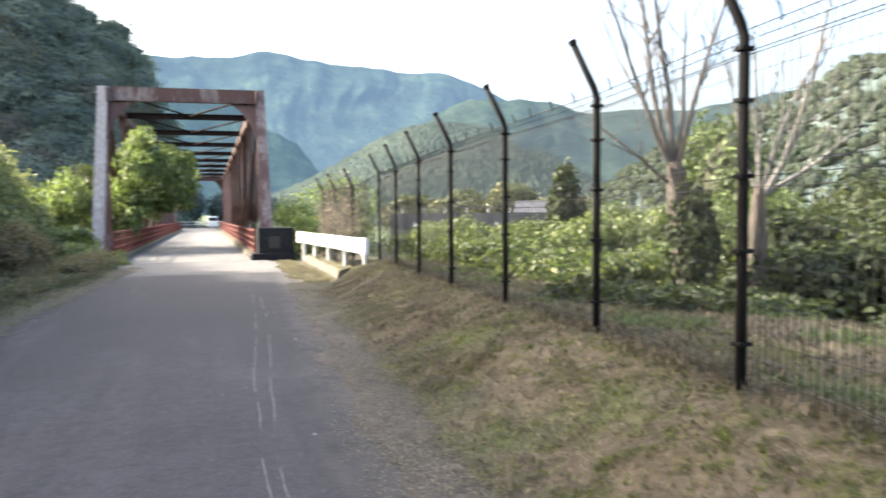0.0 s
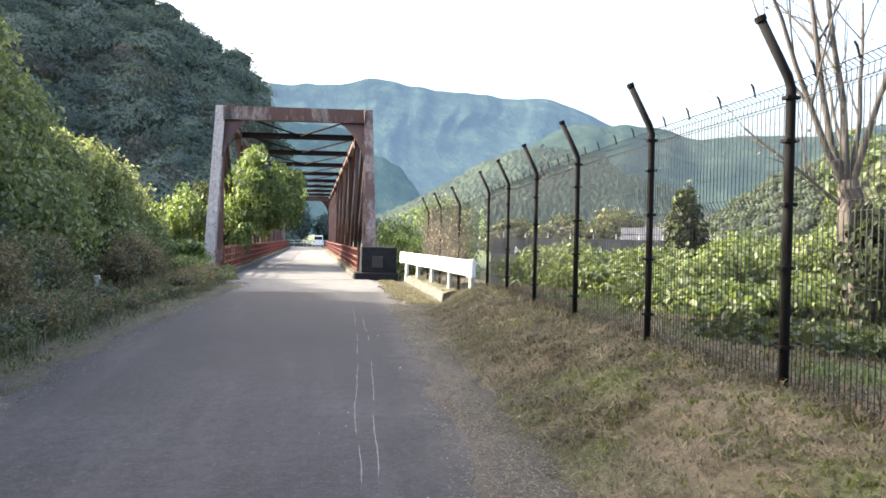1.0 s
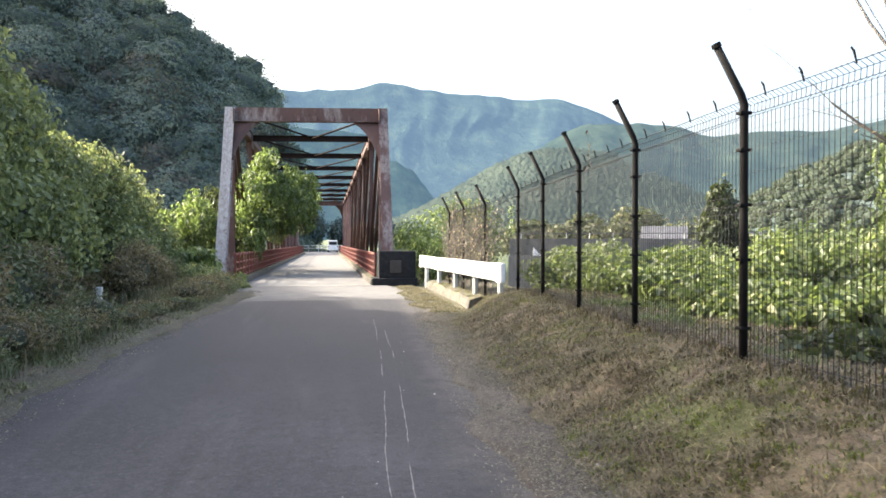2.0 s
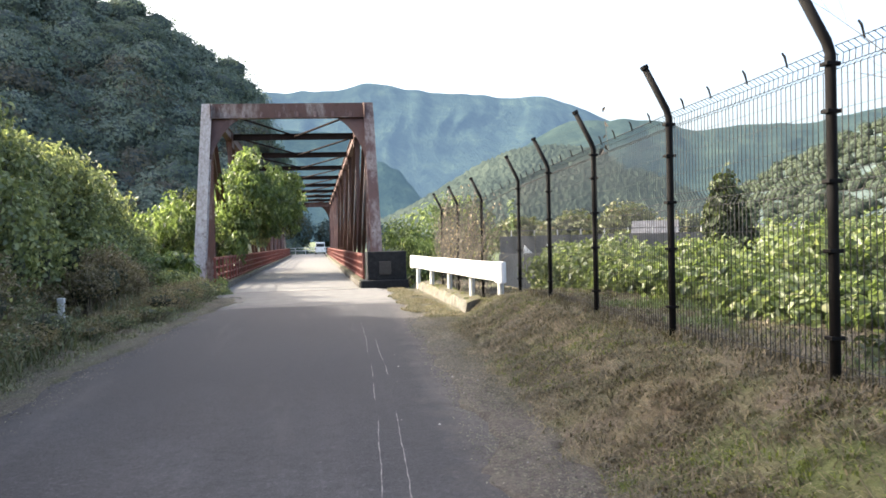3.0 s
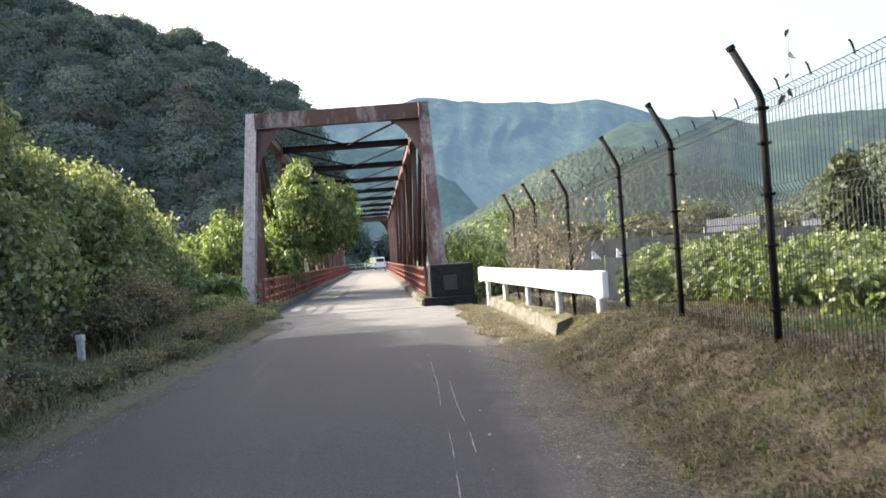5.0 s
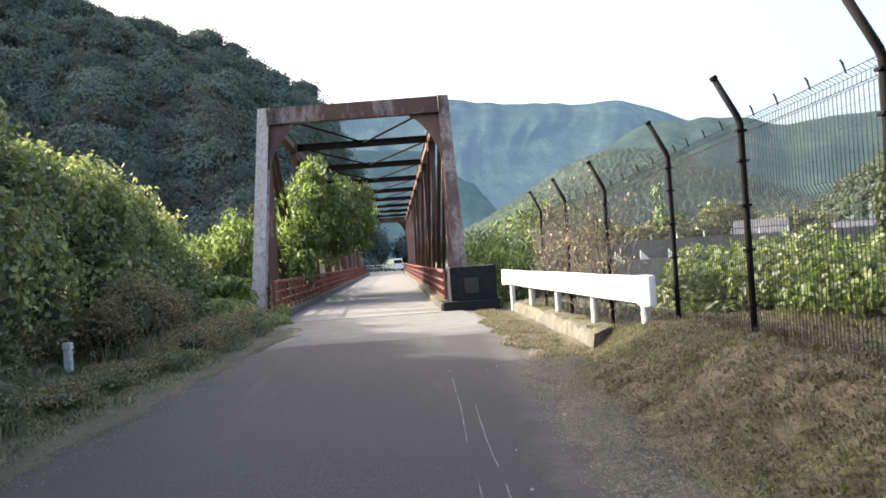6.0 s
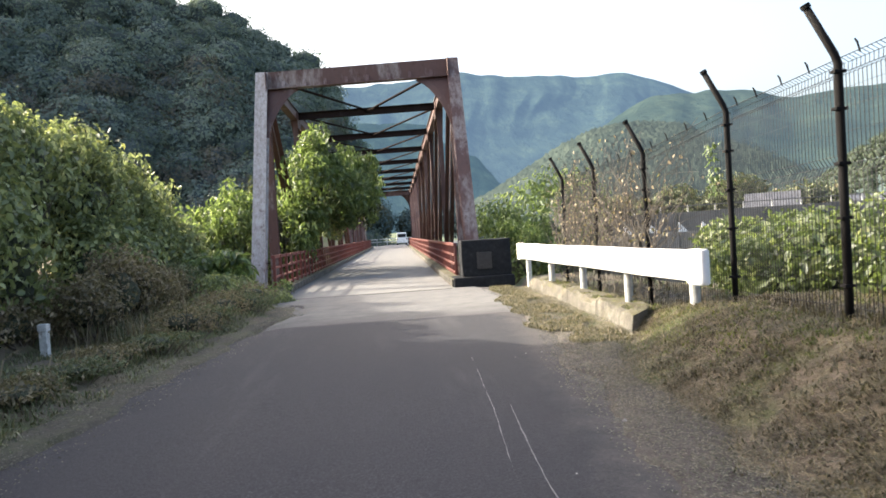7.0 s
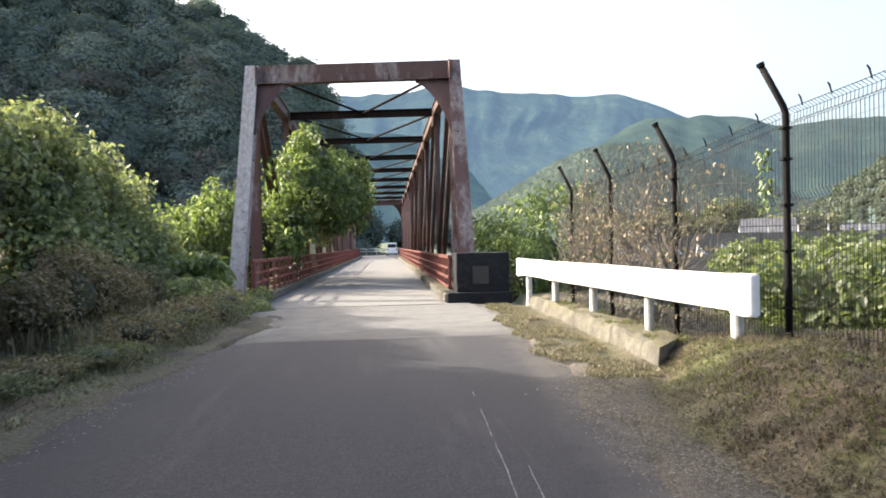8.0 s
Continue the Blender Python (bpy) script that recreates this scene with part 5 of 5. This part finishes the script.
def build_bare_tree(x, y, fork, trunk_r, limbs, bark, label):
    """A leafless tree: a leaning trunk, limbs from its fork, and finer and finer twigs."""
    g = float(ground_z(x, y))
    tree = thing("bare_tree", label, "tree", (x, y, g), "leafless trees")
    bag, tips = [], []
    top = Vector((fork[0], fork[1], fork[2] - g))

    def grow(p, d, length, r, depth):
        pts, radii = [p], [r]
        q, dd = p, d
        for k in range(5):
            dd = (dd + Vector(rng.normal(0, 0.055 + 0.02 * depth, 3)) + Vector((0, 0, 0.02))).normalized()
            q = q + dd * length / 5
            pts.append(q)
            radii.append(r * (1 - 0.12 * (k + 1)))
        bag.append((pts, radii, 7 if depth < 2 else 4))
        if depth >= 5 or r < 0.004:
            tips.append(q)
            return
        for _ in range(4 if depth == 1 else 3 if depth < 4 else 2):
            k = rng.integers(1, 6)
            out = (dd + Vector(rng.normal(0, 0.32, 3)) + Vector((0, 0, 0.18))).normalized()
            grow(pts[k], out, length * rng.uniform(0.42, 0.7), radii[k] * rng.uniform(0.42, 0.62), depth + 1)
    for d, r, length in limbs:
        grow(top - Vector((0, 0, rng.uniform(0.0, 0.3))), Vector(d).normalized(), length, r, 1)
    tubes = [([Vector((0, 0, -0.25)), top * 0.35 + Vector((0.04, -0.02, 0)), top * 0.7 + Vector((-0.03, 0.02, 0)), top + Vector((0, 0, 0.05))], [trunk_r * 1.35, trunk_r, trunk_r * 0.92, trunk_r * 0.7], 10)]
    for k in range(4):
        b = 1.57 * k + 0.4
        c = Vector((math.cos(b), math.sin(b), 0)) * trunk_r
        tubes.append(([c * 1.5 - Vector((0, 0, 0.25)), c * 0.9 + top * 0.3, c * 0.7 + top * 0.65, c * 0.6 + top * 0.98], [trunk_r * 0.6, trunk_r * 0.5, trunk_r * 0.42, trunk_r * 0.3], 7))
    part("trunk", tubes_mesh("trunk", tubes), M["bark"], tree, smooth=True)
    part("crown", tubes_mesh("crown", bag), bark, tree, "forked bare branches", True)
    P = np.array([tuple(t) for t in tips])
    P = P[rng.permutation(len(P))[:50]]
    tagged(part("leaf_spray", leaves("leaf_spray", P, np.tile([[0, 0, 1.0]], (len(P), 1)), 0.05, 0.8), M["leaf_sere"], tree, "a few withered leaves"), kind="stuff")


build_bare_tree(6.55, 7.45, (-0.22, 0.10, 2.1), 0.15, (((-0.50, 0.18, 1.0), 0.042, 2.7), ((-0.28, 0.10, 1.0), 0.045, 2.9), ((-0.10, 0.05, 1.0), 0.050, 3.0), ((0.06, -0.03, 1.0), 0.042, 2.8), ((0.20, -0.07, 1.0), 0.036, 2.5), ((-0.95, 0.30, 0.7), 0.028, 1.5)), M["palebark"], "leafless tree with a dark trunk and fanned thin branches")
build_bare_tree(7.60, 7.35, (0.0, 0.0, 1.75), 0.10, (((0.48, -0.18, 1.0), 0.045, 3.0), ((0.22, -0.08, 1.0), 0.036, 2.6), ((-0.02, 0.02, 1.0), 0.034, 2.5), ((0.95, -0.34, 0.5), 0.036, 1.8), ((-0.25, 0.1, 1.0), 0.028, 2.0)), M["silverbark"], "leafless tree with pale grey branches")
shrub("trunk_creeper", (6.5, 7.4, 0.85), (0.42, 0.42, 1.0), 1300, 0.11, M["leaf_dark"], "dark creeper round the trunk of the bare tree", "creeper", "", -0.8, 0.7, 8, 0.5)


def build_withered_vine():
    """Dead creeper tangled in the last three bays of the fence."""
    ob = thing("withered_creeper", "brown withered creeper tangled in the mesh fence", "creeper", (3.7, 18.5, 0.2))
    o = np.array([3.7, 18.5, 0.2])
    tubes, P = [], []
    for _ in range(330):
        y = rng.uniform(15.9, 20.8)
        p = np.array([float(fence_x(min(y, 20.2))) + rng.normal(0, 0.04), y, rng.uniform(0.2, 1.3)])
        pts = []
        d = np.array([0, rng.normal(0, 0.5), 1.0])
        for k in range(9):
            pts.append(tuple(p - o))
            P.append(p - o)
            d = d + np.array([0, rng.normal(0, 0.5), rng.normal(0, 0.3)])
            p = p + d / np.linalg.norm(d) * 0.2
            p[0] = float(fence_x(min(p[1], 20.2))) + rng.normal(0, 0.05)
            p[2] = min(max(p[2], 0.2), 2.55)
        tubes.append((pts, list(np.linspace(0.007, 0.0025, 9)), 3))
    tagged(part("stem_mass", tubes_mesh("stem_mass", tubes), M["dead_vine"], ob), kind="stuff")
    P = np.array(P)
    P = P[rng.permutation(len(P))[:900]] + rng.normal(0, 0.06, (900, 3))
    part("foliage", leaves("foliage", P, np.tile([[-1.0, 0, 0.3]], (len(P), 1)), 0.055, 0.8), M["leaf_sere"], ob)
    Q = np.stack([rng.normal(3.92, 0.03, 60), rng.normal(14.66, 0.06, 60), rng.uniform(1.55, 2.1, 60)], 1) - o
    part("foliage", leaves("foliage", Q, np.tile([[-1.0, 0, 0.3]], (60, 1)), 0.06, 0.9), M["leaf_vine"], ob, "a few live yellow-green leaves")


build_withered_vine()


def build_caught_leaves():
    ob = thing("caught_vine", "dry twig with curled leaves caught on the fence top", "twig", (3.56, 9.95, 2.33))
    tubes = [([(0, 0, -0.02), (0.0, 0.05, 0.12), (-0.03, 0.02, 0.25), (-0.06, -0.05, 0.42)], [0.003, 0.0025, 0.002, 0.0015], 5)]
    part("twig", tubes_mesh("twig", tubes), M["stem"], ob)
    P = np.array([(-0.06, -0.05, 0.42), (-0.04, 0.0, 0.28), (0.0, 0.07, 0.14), (0.01, 0.1, 0.04), (0.0, 0.13, 0.0)])
    for p in P:
        part("leaf", leaves("leaf", p[None], np.array([[-1.0, -0.5, 0.2]]), 0.07, 0.6, 0.55), M["dead_vine"], ob)


build_caught_leaves()


# ---------------- grass ----------------
def build_grass():
    def scatter(n, x0, x1, y0, y1, keep):
        x, y = rng.uniform(x0, x1, n), rng.uniform(y0, y1, n)
        k = keep(x, y)
        x, y = x[k], y[k]
        return np.stack([x, y, soil_z(x, y) - 0.01], 1)

    def patch(x, y, s, seed):
        return np.array([fnoise(a, b, s, seed) for a, b in zip(x, y)])

    def tufts(P, per, spread):
        Q = np.repeat(P, per, 0) + np.concatenate([rng.normal(0, spread, (len(P) * per, 2)), np.zeros((len(P) * per, 1))], 1)
        Q[:, 2] = soil_z(Q[:, 0], Q[:, 1]) - 0.01
        return Q

    def bank(x, y):
        return (x > road_right(y) + 0.30) & (x < fence_x(y) + 1.2)
    P = np.concatenate([scatter(30000, 0.8, 5.0, -4.0, 15.6, bank), tufts(scatter(6500, 0.8, 5.0, -4.0, 15.6, bank), 11, 0.022)])
    part_ob = part("dry_grass", blades("dry_grass", P, 0.036, 0.0032, 1.4), M["dry_blade"])
    tagged(part_ob, "short dry mown grass on the roadside bank", "grass", kind="stuff")
    P = tufts(scatter(10500, 0.8, 5.0, -4.0, 15.6, lambda x, y: bank(x, y) & (patch(x, y, 0.75, 12) + 0.4 * patch(x, y, 2.7, 3) > 0.0 - 0.28 * (1 - smooth(4.5, 8.5, y)))), 11, 0.025)
    tagged(part("green_grass", blades("green_grass", P, 0.046, 0.0045, 0.9), M["green_blade"]), "short green grass and moss in patches", "grass", kind="stuff")
    P = scatter(64000, 0.8, 5.0, -1.0, 15.9, lambda x, y: (x > road_right(y) + 0.12) & (x < fence_x(y) + 0.6))
    P[:, 2] += 0.015
    k = rng.uniform(0, 1, len(P)) < 0.75
    tagged(part("straw", blades("straw", P[k], 0.055, 0.003, 2.6), M["dry_blade"]), "pale cut straw lying on the bank", "straw", kind="stuff")
    tagged(part("straw", blades("straw", P[~k], 0.055, 0.004, 2.2), M["dead_blade"]), "dark dead grass lying on the bank", "straw", kind="stuff")
    P = scatter(30000, -5.2, -2.7, -4.0, 24.0, lambda x, y: (x < road_left(y) - 0.45) & (patch(x, y, 0.9, 15) > -0.25) & ~((x > -4.9) & (x < -3.0) & (y > 14.0) & (y < 17.5)))
    tagged(part("tall_weeds", blades("tall_weeds", P, 0.26, 0.008, 0.7), M["leaf_weed"]), "tall grey-green weeds between hedge and lane", "weeds", kind="stuff")
    P = scatter(14000, -5.4, -2.9, -4.0, 24.0, lambda x, y: (x < road_left(y) - 0.6) & (patch(x, y, 1.1, 25) > 0.05) & ~((x > -4.9) & (x < -3.0) & (y > 14.0) & (y < 17.5)))
    tagged(part("dead_stalks", blades("dead_stalks", P, 0.5, 0.006, 0.6), M["leaf_sere"]), "brown dead stalks among the roadside weeds", "weeds", kind="stuff")
    P = tufts(scatter(7000, 1.6, 4.8, 5.0, 16.0, lambda x, y: (x > road_right(y) + 0.4) & (x < fence_x(y) + 0.5) & (patch(x, y, 3.1, 31) > -0.1)), 13, 0.04)
    tagged(part("dead_tufts", blades("dead_tufts", P, 0.052, 0.005, 1.5), M["dead_blade"]), "dark brown dead grass tufts on the bank", "grass", kind="stuff")
    P = scatter(26000, 1.9, 3.1, 15.0, 23.0, lambda x, y: (x > road_right(y) - 0.3 + 0.3 * patch(x, y, 1.1, 3)) & (patch(x, y, 1.7, 2) > -0.2))
    P[:, 2] = np.maximum(P[:, 2], 0.0)
    tagged(part("dry_grass", blades("dry_grass", P, 0.06, 0.005, 1.0), M["dry_blade"]), "yellowed dry grass in front of the kerb", "grass", kind="stuff")
    P = scatter(44000, -4.6, -2.0, -1.0, 22.5, lambda x, y: (x < road_left(y) + 0.06 + 0.14 * patch(x, y, 1.4, 8)) & (patch(x, y, 1.0, 5) > -0.2))
    tagged(part("verge_grass", blades("verge_grass", P, 0.10, 0.006, 1.0), M["leaf_weed"]), "rough grey-green grass along the lane's edge", "grass", kind="stuff")
    P = scatter(18000, -3.4, -2.0, -4.0, 22.5, lambda x, y: (x < road_left(y) + 0.0) & (x > road_left(y) - 0.55))
    tagged(part("dry_grass", blades("dry_grass", P, 0.06, 0.005, 1.3), M["dry_blade"]), "dry grass and straw along the lane's edge", "grass", kind="stuff")


build_grass()


def build_fence_weeds():
    y = rng.uniform(0.0, 20.0, 36000)
    x = fence_x(y) + 0.3 + rng.uniform(0, 1, len(y)) ** 1.3 * 3.4
    P = np.stack([x, y, soil_z(x, y) - 0.01], 1)
    k = np.array([fnoise(a, b, 0.8, 4) + 0.14 * (a - c) for a, b, c in zip(x, y, fence_x(y))]) > 0.42
    tagged(part("undergrowth", blades("undergrowth", P[k], 0.12, 0.007, 0.9), M["leaf_mid"]), "rank green grass beyond the fence", "grass", kind="stuff")
    tagged(part("undergrowth", blades("undergrowth", P[~k], 0.09, 0.006, 1.3), M["dead_blade"]), "brown dead weeds beyond the fence", "weeds", kind="stuff")
    y = rng.uniform(-4.5, 20.5, 16000)
    x = fence_x(y) + rng.normal(0.08, 0.10, len(y))
    P = np.stack([x, y, soil_z(x, y) - 0.01], 1)
    tagged(part("fence_weeds", blades("fence_weeds", P, 0.12, 0.005, 0.8), M["dead_blade"]), "brown weeds along the foot of the fence", "weeds", kind="stuff")


build_fence_weeds()


def build_worn_paint():
    """Flakes of an old white edge line on the left of the lane."""
    V, F = [], []
    for _ in range(16):
        y = rng.normal(5.7, 0.22)
        x = -2.27 + rng.normal(0, 0.035) - 0.35 * max(0.0, 5.5 - y)
        r = rng.uniform(0.006, 0.018)
        n = len(V)
        for k in range(6):
            a = 2 * math.pi * k / 6 + rng.uniform(-0.3, 0.3)
            q = r * rng.uniform(0.5, 1.2)
            V.append((x + math.cos(a) * q, y + math.sin(a) * q * 1.4, 0.006 + 0.008 * fnoise(x, y, 0.5, 11)))
        F.append(tuple(range(n, n + 6)))
    tagged(part("worn_line", np_mesh("worn_line", np.array(V), np.array(F)), M["paint"], road), kind="stuff")


build_worn_paint()


# ---------------- roadside and distant things ----------------
def build_marker_post():
    x, y = -4.27, 17.14
    g = float(ground_z(x, y))
    ob = thing("marker_post", "short white concrete boundary post among weeds", "post", (x, y, g))
    bm = bmesh.new()
    box(bm, (-0.05, -0.05, -0.2), (0.05, 0.05, 0.37), 0.012)
    part("shaft", bm, M["stained"], ob)
    bm = bmesh.new()
    box(bm, (-0.062, -0.062, 0.35), (0.062, 0.062, 0.46), 0.02)
    part("cap", bm, M["stained"], ob, "chipped white cap")


build_marker_post()


def build_highway():
    """A road on a concrete wall across the river, a dark revetment behind it and white boards."""
    a, b = Vector((17.6, 62.7, 0)), Vector((45.6, 52.4, 0))
    c = a.lerp(b, 0.5)
    d = (b - a).normalized()
    back = Vector((-d.y, d.x, 0))
    n = 9
    for name, label, cat, z0, z1, off, mat in (("retaining_wall", "long pale grey concrete retaining wall across the river", "wall", -7.0, 0.15, 0.0, "wall"), ("roadside_wall", "dark grey roadside wall above the retaining wall", "wall", -3.0, 1.75, 1.6, "darkwall")):
        ob = thing(name, label, cat, c)
        for i in range(n):
            p, q = a.lerp(b, i / n) - c + back * off, a.lerp(b, (i + 1) / n) - c - d * 0.06 + back * off
            m = Vector((0, 0, (z0 + z1) / 2 + 0.03 * (i % 2)))
            bm = bmesh.new()
            beam(bm, p + m, q + m, 0.6, z1 - z0)
            part("wall_panel", bm, M[mat], ob)
    rail = thing("guard_fence", "grey roadside guard fence on the wall", "guard fence", c + Vector((0, 0, 1.75)) + back * 1.6)
    for i in range(14):
        p = a.lerp(b, (i + 0.5) / 14) - c
        bm = bmesh.new()
        beam(bm, p + Vector((0, 0, -0.02)), p + Vector((0, 0, 0.55)), 0.08, 0.08)
        part("post", bm, M["galv"], rail)
    bm = bmesh.new()
    beam(bm, a - c + Vector((0, 0, 0.5)), b - c + Vector((0, 0, 0.5)), 0.06, 0.08)
    part("bar", bm, M["darkwall"], rail)
    for t in (0.085, 0.155, 0.23, 0.29, 0.35):
        p = a.lerp(b, t) + back * 0.6
        sc = thing("white_board", "small white three-cornered board on the roadside wall", "board", p + Vector((0, 0, 0.15)), "white boards")
        bm = bmesh.new()
        vs = [bm.verts.new(v) for v in ((-0.32, 0, 0), (0.52, 0, 0), (-0.26, 0, 0.8))]
        ws = [bm.verts.new(v.co + Vector((0, 0.06, 0))) for v in vs]
        bm.faces.new(vs)
        bm.faces.new(ws[::-1])
        for i in range(3):
            j = (i + 1) % 3
            bm.faces.new((vs[j], vs[i], ws[i], ws[j]))
        part("board", bm, M["paint"], sc)
    for x, y, top, w in ((30, 76, 4.6, 4.0), (36, 74, 5.0, 4.5), (42, 71, 4.4, 4.0), (25, 80, 4.2, 4.0)):
        shrub("far_bush", (x, y, top * 0.4), (w, 2.6, top * 0.6), 1500, 0.5, M["leaf_weed"], "pale olive bushes above the roadside wall", "bush", "bushes across the river", -0.6, 0.3, 4, 0.7)


build_highway()


def build_house(x, y, z, w, dpt, h, turn, label, wall="wall"):
    ob = thing("house", label, "house", (x, y, z), "far houses")
    ob.rotation_euler = (0, 0, radians(turn))
    bm = bmesh.new()
    box(bm, (-w / 2, -dpt / 2, -4), (w / 2, dpt / 2, h))
    part("wall", bm, M[wall], ob)
    bm = bmesh.new()
    vs = [bm.verts.new(v) for v in ((-w / 2 - .5, -dpt / 2 - .5, h - .1), (w / 2 + .5, -dpt / 2 - .5, h - .1), (w / 2 + .5, dpt / 2 + .5, h - .1), (-w / 2 - .5, dpt / 2 + .5, h - .1), (-w / 2 - .5, 0, h + 1.2), (w / 2 + .5, 0, h + 1.2))]
    for f in ((0, 1, 5, 4), (2, 3, 4, 5), (0, 4, 3), (1, 2, 5), (0, 3, 2, 1)):
        bm.faces.new([vs[i] for i in f])
    part("roof", bm, M["roof"], ob, "grey tiled roof")
    for i in range(3):
        bm = bmesh.new()
        cx = -w / 2 + w * (i + 0.5) / 3
        box(bm, (cx - w * 0.1, -dpt / 2 - 0.06, h * 0.45), (cx + w * 0.1, -dpt / 2 + 0.02, h * 0.85))
        part("window", bm, M["glass"], ob)


build_house(47.0, 66.0, -0.6, 7, 6, 1.9, -25, "small grey house with a tiled roof across the river")
build_house(35.4, 66.5, 0.6, 3.6, 3.2, 1.3, -30, "small white shed with a grey roof across the river", "paint")


def build_bridge_far_end():
    """The road's end beyond the bridge: a parked white car, a low rail and bushes."""
    bm = bmesh.new()
    box(bm, (-9, 89.9, -0.3), (12, 112, 0.0))
    tagged(part("far_road", bm, M["deck"]), "pale road surface beyond the bridge", "road", kind="structure")
    car = thing("parked_car", "white small van parked beyond the bridge", "car", (2.15, 103.5, 0.0))
    bm = bmesh.new()
    box(bm, (-0.72, -1.6, 0.28), (0.72, 1.6, 0.95), 0.08)
    body = part("body", bm, M["paint"], car)
    bm = bmesh.new()
    box(bm, (-0.66, -1.45, 0.93), (0.66, 1.0, 1.75), 0.12)
    part("cabin", bm, M["paint"], car)
    bm = bmesh.new()
    box(bm, (-0.56, -1.475, 1.08), (0.56, -1.43, 1.55), 0.02)
    part("rear_window", bm, M["glass"], car)
    for sx in (-0.64, 0.64):
        for sy in (-1.0, 1.0):
            bm = bmesh.new()
            bmesh.ops.create_cone(bm, cap_ends=True, segments=16, radius1=0.28, radius2=0.28, depth=0.16, matrix=pose(sx, sy, 0.28, 0, 90, 0))
            part("wheel", bm, M["rubber"], car)
        bm = bmesh.new()
        box(bm, (sx - 0.07, -1.62, 0.72), (sx + 0.07, -1.58, 0.90), 0.01)
        part("tail_lamp", bm, M["rail"], car)
    rail = thing("far_rail", "pale roadside rail beyond the bridge", "railing", (0, 107, 0))
    for i in range(11):
        bm = bmesh.new()
        box(bm, (-7.5 + i * 1.5, -0.05, -0.02), (-7.4 + i * 1.5, 0.05, 1.0))
        part("post", bm, M["galv"], rail)
    for z in (0.55, 0.95):
        bm = bmesh.new()
        beam(bm, (-7.5, -0.06, z), (7.6, -0.06, z), 0.06, 0.12)
        part("bar", bm, M["galv"], rail)
    for x, y, top, w in ((-3.2, 113, 5.5, 2.2), (-0.6, 116, 7.0, 2.6), (3.6, 118, 5.2, 2.4), (7.2, 114, 5.0, 2.6), (11.5, 112, 4.5, 2.6), (-6.5, 111, 6.0, 2.6)):
        shrub("far_tree", (x, y, top * 0.55), (w, w, top * 0.5), 1500, 0.4, M["leaf_cedar"], "grey-green tree at the far end of the bridge", "tree", "trees beyond the bridge", -0.9, 0.3, 4, 0.7)


build_bridge_far_end()


def build_litter():
    """Dry leaves, straw and pebbles spilled over the lane's edges."""
    def spill(n, edge, lo, hi, y0, y1):
        y = rng.uniform(y0, y1, n)
        x = edge(y) + lo + (hi - lo) * rng.beta(2.0, 2.0, n)
        keep = np.array([fnoise(a, b, 1.2, 6) + 0.25 > rng.uniform(-0.5, 0.5) for a, b in zip(x, y)])
        x, y = x[keep], y[keep]
        z = np.maximum(soil_z(x, y), 0.0) + 0.008
        return np.stack([x, y, z], 1)
    up = np.array([[0, 0, 1.0]])
    for name, edge, lo, hi, n in (("leaf_litter", road_right, -0.40, 1.0, 70000), ("leaf_litter", road_left, -0.7, 0.55, 12000)):
        P = spill(n, edge, lo, hi, 1.5, 22.5)
        me = leaves(name, P, np.repeat(up, len(P), 0), 0.022, 0.0, 0.4, 0.16, False)
        tagged(part(name, me, M["litter"]), "dry leaves and straw scattered on the lane's edge", "leaf litter", kind="stuff")
    V, F = [], []
    P = spill(70, road_right, -1.3, 0.8, 2, 22)
    for p in P:
        r = 0.004 + 0.010 * rng.uniform() ** 3
        n = len(V)
        for k in range(5):
            a = 2 * math.pi * k / 5 + rng.uniform(0, 0.6)
            V.append(p + np.array([math.cos(a) * r * 1.3, math.sin(a) * r * 1.3, -0.004]))
        V.append(p + np.array([0, 0, r]))
        for k in range(5):
            F.append((n + k, n + (k + 1) % 5, n + 5))
    tagged(part("pebbles", np_mesh("pebbles", np.array(V), np.array(F)), M["pebble"]), "small pale pebbles on the asphalt", "pebbles", kind="stuff")


build_litter()
